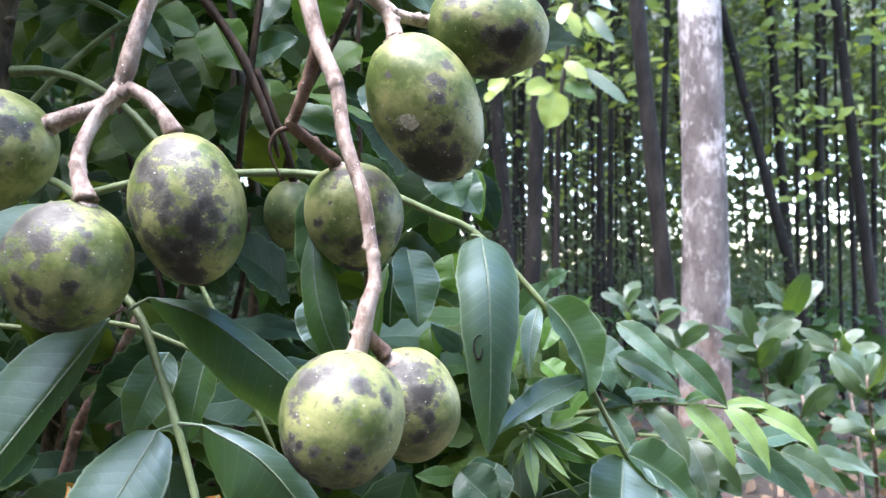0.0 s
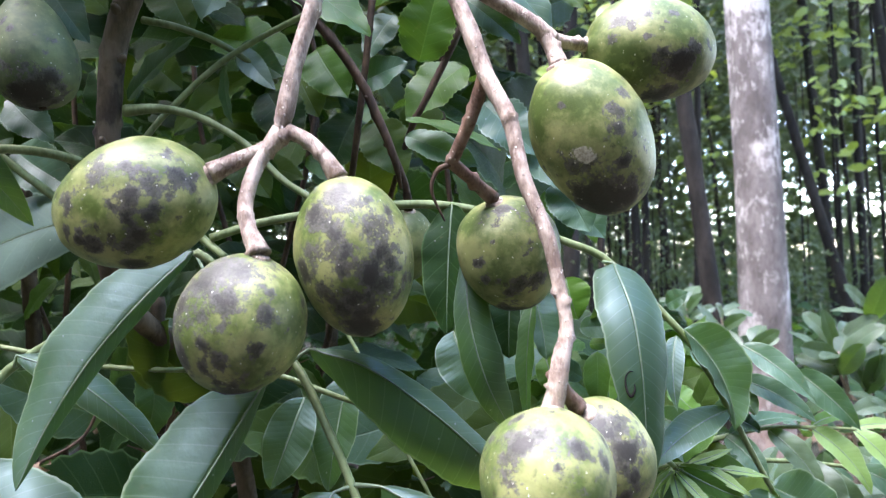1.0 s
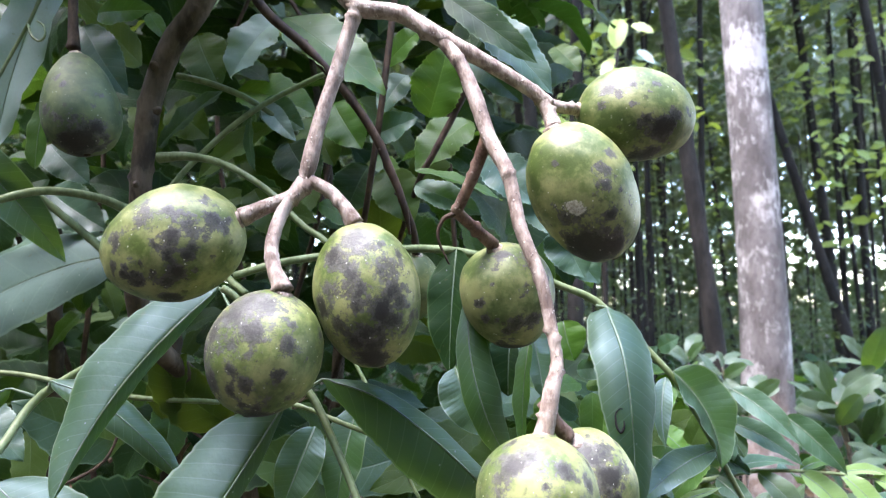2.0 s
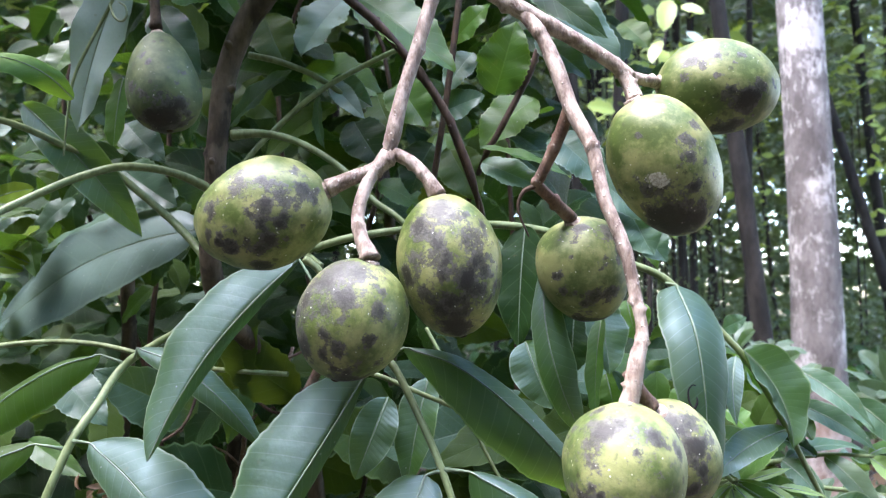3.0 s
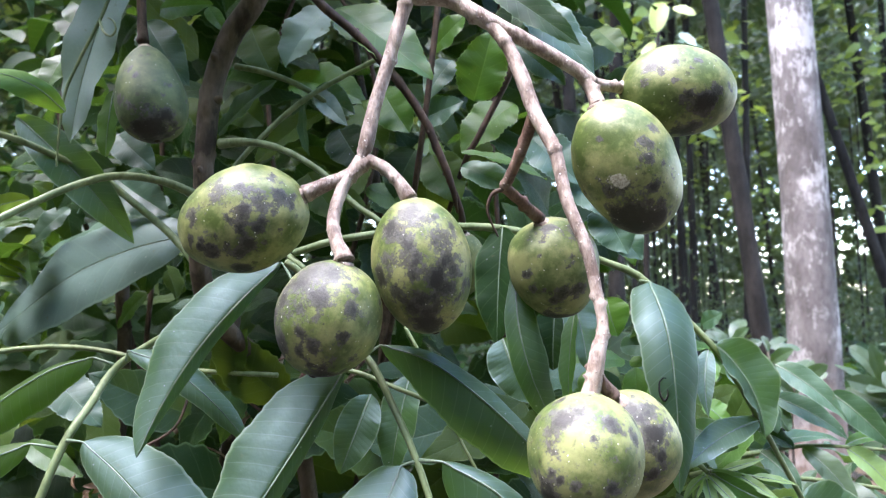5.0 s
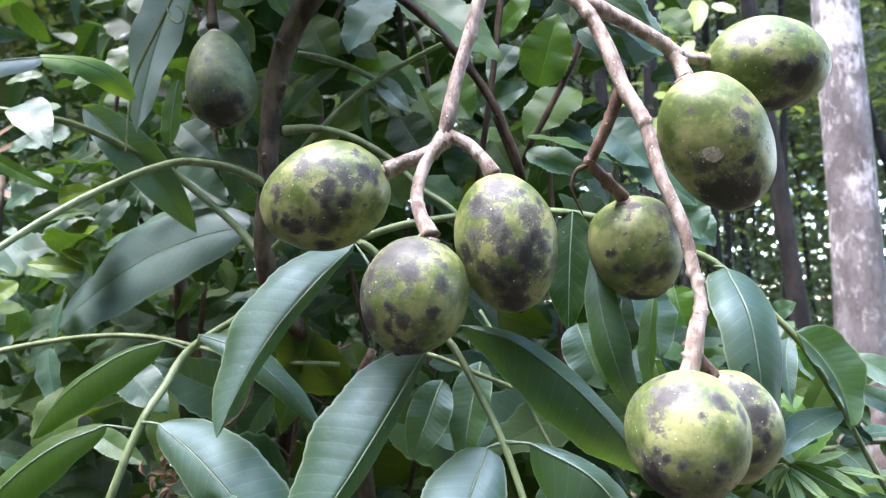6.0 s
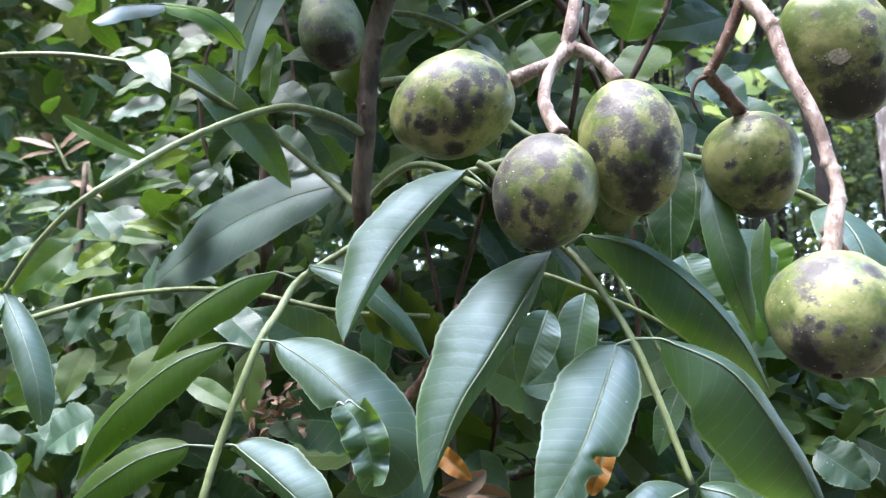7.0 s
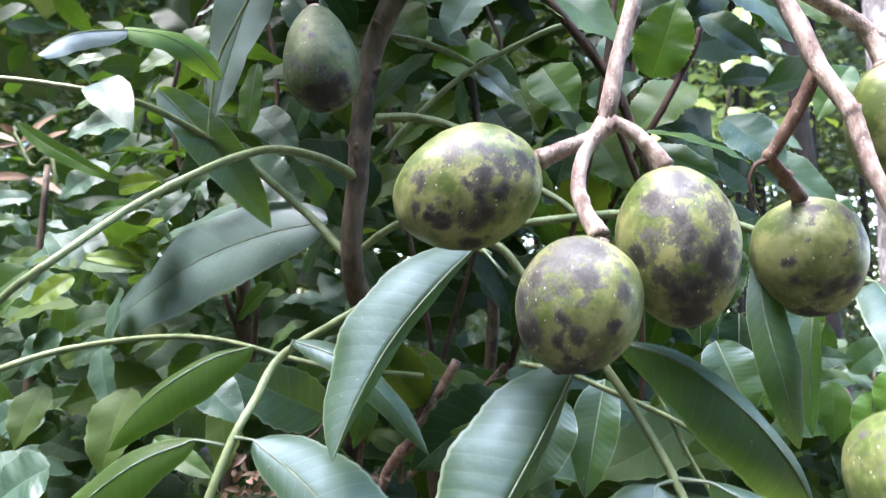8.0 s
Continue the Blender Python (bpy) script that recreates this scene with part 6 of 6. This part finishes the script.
toothed((-0.6814, 0.6050, 1.0072), (-0.7148, 0.5920, 0.9779), 0.0357, PALE, 0)
toothed((-0.6367, 0.6250, 1.0194), (-0.6934, 0.6120, 1.0008), 0.0243, BRIGHT, 0)
toothed((-0.6116, 0.5550, 0.9624), (-0.6529, 0.5420, 0.9311), 0.0539, PALE, 0)
toothed((-0.6484, 0.5050, 0.9224), (-0.6846, 0.4920, 0.8944), 0.0549, PALE, 0)
toothed((-0.7257, 0.6050, 0.9707), (-0.7452, 0.5920, 1.0064), 0.0420, BRIGHT, 0)
toothed((-0.4834, 0.5050, 1.0006), (-0.4234, 0.4920, 0.9756), 0.0213, BRIGHT, -10)
toothed((-0.4337, 0.4650, 1.0596), (-0.3828, 0.4520, 1.0231), 0.0352, PALE, -20)
toothed((-0.6743, 0.6450, 1.1264), (-0.6259, 0.6320, 1.1688), 0.0382, BRIGHT, 0)
toothed((-0.8217, 0.6650, 1.1509), (-0.7498, 0.6520, 1.1648), 0.0338, SHRUB, 0)
toothed((0.0574, 0.5550, 1.3004), (0.0259, 0.5420, 1.2536), 0.0282, BRIGHT, 0)
toothed((0.0264, 0.5550, 1.1860), (0.0312, 0.5420, 1.1416), 0.0210, BRIGHT, 30)
toothed((0.0026, 0.5050, 1.1783), (0.0275, 0.4920, 1.1428), 0.0339, PALE, 0)
toothed((0.0886, 0.5650, 1.0918), (0.1029, 0.5520, 1.1013), 0.0170, PALE, 0)
toothed((0.0126, 0.4850, 0.9575), (0.0398, 0.4720, 0.9360), 0.0360, PALE, 0)
rng = random.Random(21)


def spray(parent, count, xr, yr, zr, sizes, kinds):
    for _ in range(count):
        b = Vector((rng.uniform(*xr), rng.uniform(*yr), rng.uniform(*zr)))
        if b.x < -0.57 - 0.69 * (b.y - 0.6) and b.z > 1.17 + 0.28 * (b.y - 0.6):
            continue
        a = rng.uniform(0, 2 * math.pi)
        d = Vector((math.cos(a), rng.uniform(-0.6, 0.2), math.sin(a) * 0.7 - 0.35)).normalized()
        put_leaf(parent, rng.choice(kinds), b, b + d * rng.uniform(*sizes), rng.uniform(-45, 45))


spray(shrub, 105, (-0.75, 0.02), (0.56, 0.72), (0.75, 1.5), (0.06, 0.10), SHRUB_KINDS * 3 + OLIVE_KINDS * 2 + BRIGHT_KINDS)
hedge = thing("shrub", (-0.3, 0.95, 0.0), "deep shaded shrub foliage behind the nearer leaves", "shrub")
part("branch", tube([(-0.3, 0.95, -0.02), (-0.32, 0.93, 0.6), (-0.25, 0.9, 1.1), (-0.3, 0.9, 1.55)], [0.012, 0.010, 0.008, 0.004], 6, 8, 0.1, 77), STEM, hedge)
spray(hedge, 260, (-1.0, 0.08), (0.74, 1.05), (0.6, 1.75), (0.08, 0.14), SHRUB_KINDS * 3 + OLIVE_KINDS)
side = thing("shrub", (-0.9, 0.85, 0.0), "mixed green undergrowth with bright and bluish leaves", "shrub")
part("branch", tube([(-0.9, 0.85, -0.02), (-0.88, 0.85, 0.5), (-0.85, 0.8, 1.0), (-0.85, 0.8, 1.3)], [0.010, 0.009, 0.007, 0.004], 6, 8, 0.1, 78), STEM, side)
spray(side, 620, (-1.15, -0.35), (0.58, 0.95), (0.55, 1.28), (0.04, 0.075), PALE_KINDS * 3 + SHRUB_KINDS + OLIVE_KINDS * 2 + BRIGHT_KINDS)
low = thing("shrub", (0.0, 0.75, 0.0), "low shaded leaves under the hanging fruit", "shrub")
part("branch", tube([(0.0, 0.75, -0.02), (0.0, 0.74, 0.5), (-0.02, 0.7, 0.9)], [0.008, 0.006, 0.003], 6, 8, 0.1, 79), TWIG, low)
spray(low, 130, (-0.35, 0.06), (0.52, 0.75), (0.65, 1.05), (0.06, 0.11), SHRUB_KINDS + OLIVE_KINDS * 2 + PALE_KINDS)

tangle = thing("shrub", (0.16, 0.62, 0.0), "tangled yellowish green foliage beside the hanging fruit", "shrub")
part("branch", tube([(0.16, 0.64, -0.02), (0.14, 0.63, 0.5), (0.10, 0.62, 0.85), (0.09, 0.6, 1.05)], [0.006, 0.005, 0.004, 0.002], 6, 8, 0.1, 80), TWIG, tangle)
near_low, near_high = (0.0078, 0.5800, 0.9080), (0.1250, 0.5800, 1.0721)
spray(tangle, 120, (near_low[0], near_high[0]), (0.53, 0.64), (near_low[2], near_high[2]), (0.03, 0.06), OLIVE_KINDS * 2 + BRIGHT_KINDS * 2 + PALE_KINDS * 2)
near_low, near_high = (0.1724, 0.7500, 0.8394), (0.3239, 0.7500, 0.9386)
spray(tangle, 40, (near_low[0], near_high[0]), (0.68, 0.85), (near_low[2], near_high[2]), (0.05, 0.09), PALE_KINDS * 2 + BUSH_KINDS * 2)

# dark depth of the thicket behind
rng = random.Random(33)
items = []
for _ in range(3200):
    c = (rng.uniform(-1.9, 0.02), rng.uniform(1.0, 1.5), rng.uniform(0.15, 2.3))
    if c[0] < -0.57 - 0.69 * (c[1] - 0.6) and c[2] > 1.17 + 0.28 * (c[1] - 0.6) and rng.random() < 0.9:
        continue
    items.append(rough_leaf(rng, c, rng.uniform(0.06, 0.12), 0.5, 7))
# unseen cover added above the shrub to darken its inside
for _ in range(2000):
    c = (rng.uniform(-0.78, 0.08), rng.uniform(0.55, 1.5), rng.uniform(1.9, 2.5))
    items.append(rough_leaf(rng, c, rng.uniform(0.12, 0.2), 0.5))
# unseen leaves added over the hanging fruit to shade it
for _ in range(30):
    c = (rng.uniform(-0.40, -0.27), rng.uniform(0.28, 0.46), rng.uniform(1.52, 1.8))
    items.append(rough_leaf(rng, c, rng.uniform(0.12, 0.2), 0.5))
scatter("thicket", "dark shrub leaves, with unseen leaves added overhead as shade", "foliage", items, SHRUB)

# seedling with reddish narrow leaves
seedling = thing("seedling", ((-0.9766, 0.9500, 1.3383)[0], 0.95, 0.0), "seedling with narrow reddish brown young leaves", "seedling")
part("stem", tube([((-0.9766, 0.9500, 1.3383)[0], 0.95, -0.02), (-0.9549, 0.9500, 1.2182), (-1.0105, 0.9500, 1.3402), (-1.0509, 0.9500, 1.4043)], [0.004, 0.0035, 0.003, 0.002], 5, 8, 0.08, 95), GREENSTALK, seedling)
for k, (b, t, w) in enumerate((((-1.0368, 0.9500, 1.3775), (-1.1126, 0.9300, 1.3967), 16), ((-1.0365, 0.9500, 1.3744), (-1.0964, 0.9300, 1.3547), 16), ((-1.0310, 0.9500, 1.3772), (-0.9509, 0.9300, 1.4164), 18), ((-1.0238, 0.9500, 1.3613), (-0.9268, 0.9300, 1.3897), 18), ((-1.0441, 0.9500, 1.3935), (-1.0560, 0.9300, 1.4032), 14), ((-1.0085, 0.9500, 1.3198), (-1.0805, 0.9300, 1.3134), 16), ((-1.0029, 0.9500, 1.3195), (-0.9229, 0.9300, 1.2811), 16))):
    part("leaf", blade(b, t, w * 0.00095, 20 - 8 * k, 0.05, 0.02, 15, rows=8, cols=4, seed=k), DRY, seedling)

# dried flower cluster
CX, CY, CZ = -0.3800, 0.4600, 0.9790
dried = thing("dried_flower_cluster", (CX, CY, CZ), "withered brown flower cluster hanging among leaves", "flower")
part("stalk", tube([(CX + 0.055, CY + 0.02, CZ + 0.075), (CX + 0.045, CY + 0.01, CZ + 0.040), (CX + 0.012, CY, CZ + 0.020), (CX, CY, CZ), (CX - 0.012, CY, CZ - 0.026)], [0.0012, 0.0012, 0.0012, 0.001, 0.0007], 6, 6, 0.2, 96), TWIG, dried)
rng = random.Random(41)
for k in range(44):
    c = Vector((CX, CY, CZ)) + Vector((rng.gauss(0, 0.013), rng.gauss(0, 0.008), rng.gauss(0, 0.015)))
    d = Vector((rng.uniform(-1, 1), rng.uniform(-1, 0.3), rng.uniform(-1, 0.4))).normalized()
    part("petal", blade(c, c + d * rng.uniform(0.006, 0.013), 0.006, rng.uniform(-60, 60), 0.15, 0, 40, rows=5, cols=2, seed=k), DRY, dried)

# ---- bush with whorled leaves beside the grey trunk ----
def whorled(base, heads, label, seed):
    ob = thing("bush", (base[0], base[1], 0.0), label, "bush", "whorled bushes")
    rg = random.Random(seed)
    for h, (c, n, size) in enumerate(heads):
        c = Vector(c)
        part("branch", tube([(base[0], base[1], -0.02), tuple((Vector(base) * 0.5 + c * 0.5) - Vector((0, 0, 0.08))), tuple(c - Vector((0, 0, 0.03))), tuple(c)], [0.004, 0.003, 0.0024, 0.002], 5, 8, 0.08, seed + h), STALK, ob)
        for q in range(n):
            a = 2 * math.pi * q / n + rg.uniform(-0.3, 0.3)
            d = Vector((math.cos(a), math.sin(a) * 0.8, rg.uniform(-0.25, 0.75))).normalized()
            put_leaf(ob, rg.choice(BUSH_KINDS), c - Vector((0, 0, rg.uniform(0, 0.05))), c + d * size * rg.uniform(0.8, 1.15), rg.uniform(-30, 30))
    return ob


whorled((0.6574, 1.3000, 0.7232), (((0.6429, 1.2500, 1.0502), 5, .07), ((0.5696, 1.2200, 0.9675), 9, .075), ((0.5900, 1.2600, 1.0050), 6, .065), ((0.6304, 1.2500, 0.9349), 7, .07), ((0.6393, 1.2000, 0.8815), 7, .07)), "bush with whorls of glossy grey-green oval leaves", 5)
whorled((0.8088, 1.2500, 0.7068), (((0.7242, 1.1500, 0.9242), 8, .07), ((0.7000, 1.1000, 0.8449), 8, .07), ((0.8721, 1.2000, 0.9416), 8, .075), ((0.7874, 1.1000, 0.8450), 8, .075), ((0.7601, 1.3000, 0.9718), 6, .065)), "low bush of oval grey-green leaves on the litter", 6)
whorled((0.5440, 1.6000, 0.8086), (((0.5127, 1.6000, 1.0159), 7, .07), ((0.4662, 1.7000, 1.0250), 6, .075), ((0.5241, 1.5000, 0.9520), 7, .07)), "bush of small oval leaves at the foot of the grey tree", 7)
single("withered orange leaf caught low in the shrub", (-0.2541, 0.4600, 0.9555), (-0.2247, 0.4500, 0.9351), 0.019, ORANGE, turn=10, bow=0.14, fold=38, ripple=0.14, early=0.7, late=0.8, seed=91)
single("crumpled orange-brown leaf caught beside another", (-0.2172, 0.4700, 0.9378), (-0.2512, 0.4600, 0.9238), 0.018, DRY, turn=-40, bow=0.15, fold=35, early=0.6, late=0.8, seed=94)
single("dead brown leaf curled under a glossy leaflet", (-0.2331, 0.4900, 0.9202), (-0.1999, 0.4800, 0.9186), 0.024, DRY, turn=30, bow=0.12, fold=35, early=0.5, late=0.6, seed=95)
single("yellowed leaf low in the shrub", (-0.1325, 0.4000, 0.9689), (-0.1438, 0.3900, 0.9405), 0.017, ORANGE, turn=-10, bow=0.12, fold=36, ripple=0.14, early=0.5, late=0.5, seed=92)

# young tree with thin leaves lit from behind
young = thing("young_tree", ((0.4786, 2.6000, 2.0379)[0], 2.6, 0.0), "slender young tree with yellow-green leaves lit from behind", "tree")
part("trunk", tube([((0.5008, 2.6000, 2.0379)[0] - 0.1, 2.62, -0.02), (0.4440, 2.6200, 1.2383), (0.4545, 2.6000, 1.7245), (0.5008, 2.6000, 2.0379), (0.5472, 2.6000, 2.3085)], [0.012, 0.011, 0.009, 0.007, 0.005], 6, 8, 0.08, 90), DARKTRUNK, young)
for k, (b, t, w, m) in enumerate((((0.4269, 2.5000, 1.7863), (0.3821, 2.4500, 1.6297), 0.1319, YOUNG_BACKLIT), ((0.4057, 2.5000, 1.8078), (0.3036, 2.4500, 1.7621), 0.0852, YOUNG_BACKLIT), ((0.4590, 2.5000, 1.8078), (0.5642, 2.4500, 1.7410), 0.0767, BRIGHT),
    ((0.5233, 2.5000, 1.8723), (0.6689, 2.4000, 1.7073), 0.0511, PALE), ((0.5463, 2.5000, 2.0883), (0.6219, 2.4000, 1.9284), 0.0470, PALE), ((0.4821, 2.5000, 2.0883), (0.4927, 2.4500, 1.9626), 0.0641, YOUNG_BACKLIT), ((0.5459, 2.5000, 2.0450), (0.5452, 2.4500, 1.9838), 0.0385, YOUNG_BACKLIT),
    ((0.4169, 2.5000, 1.8939), (0.3251, 2.4500, 1.8992), 0.0469, YOUNG_BACKLIT), ((0.4595, 2.5000, 1.8939), (0.5335, 2.4500, 1.8147), 0.0554, YOUNG_BACKLIT))):
    part("leaf", blade(b, t, w, 10 * (k % 5) - 20, 0.05, 0.02, 15, 0.5, 0.6, rows=8, cols=4, seed=k), m, young)
for k, (b, t, w, m) in enumerate((((0.2559, 2.6000, 1.8585), (0.1639, 2.5500, 1.7563), 0.0664, YOUNG_BACKLIT), ((0.5572, 2.5000, 2.1208), (0.6505, 2.4500, 2.0643), 0.0428, PALE), ((0.3225, 2.6000, 1.8809), (0.2076, 2.5500, 1.8878), 0.0665, YOUNG_BACKLIT), ((0.4954, 2.4000, 2.2309), (0.4596, 2.3500, 2.0914), 0.0710, YOUNG_BACKLIT), ((0.5358, 2.4000, 2.2077), (0.6020, 2.3500, 2.1507), 0.0418, YOUNG_BACKLIT), ((0.4597, 2.4000, 2.0799), (0.4159, 2.3500, 1.9766), 0.0501, YOUNG_BACKLIT), ((0.2167, 2.4000, 1.8184), (0.1593, 2.3500, 1.7530), 0.0372, YOUNG_BACKLIT), ((0.1846, 2.4000, 1.7555), (0.1483, 2.3500, 1.7015), 0.0331, YOUNG_BACKLIT), ((0.5528, 2.4000, 2.1096), (0.5975, 2.3500, 2.0346), 0.0376, SILVER_SHEEN)), 9):
    part("leaf", blade(b, t, w, 10 * (k % 5) - 20, 0.05, 0.02, 15, 0.5, 0.6, rows=8, cols=4, seed=k), m, young)
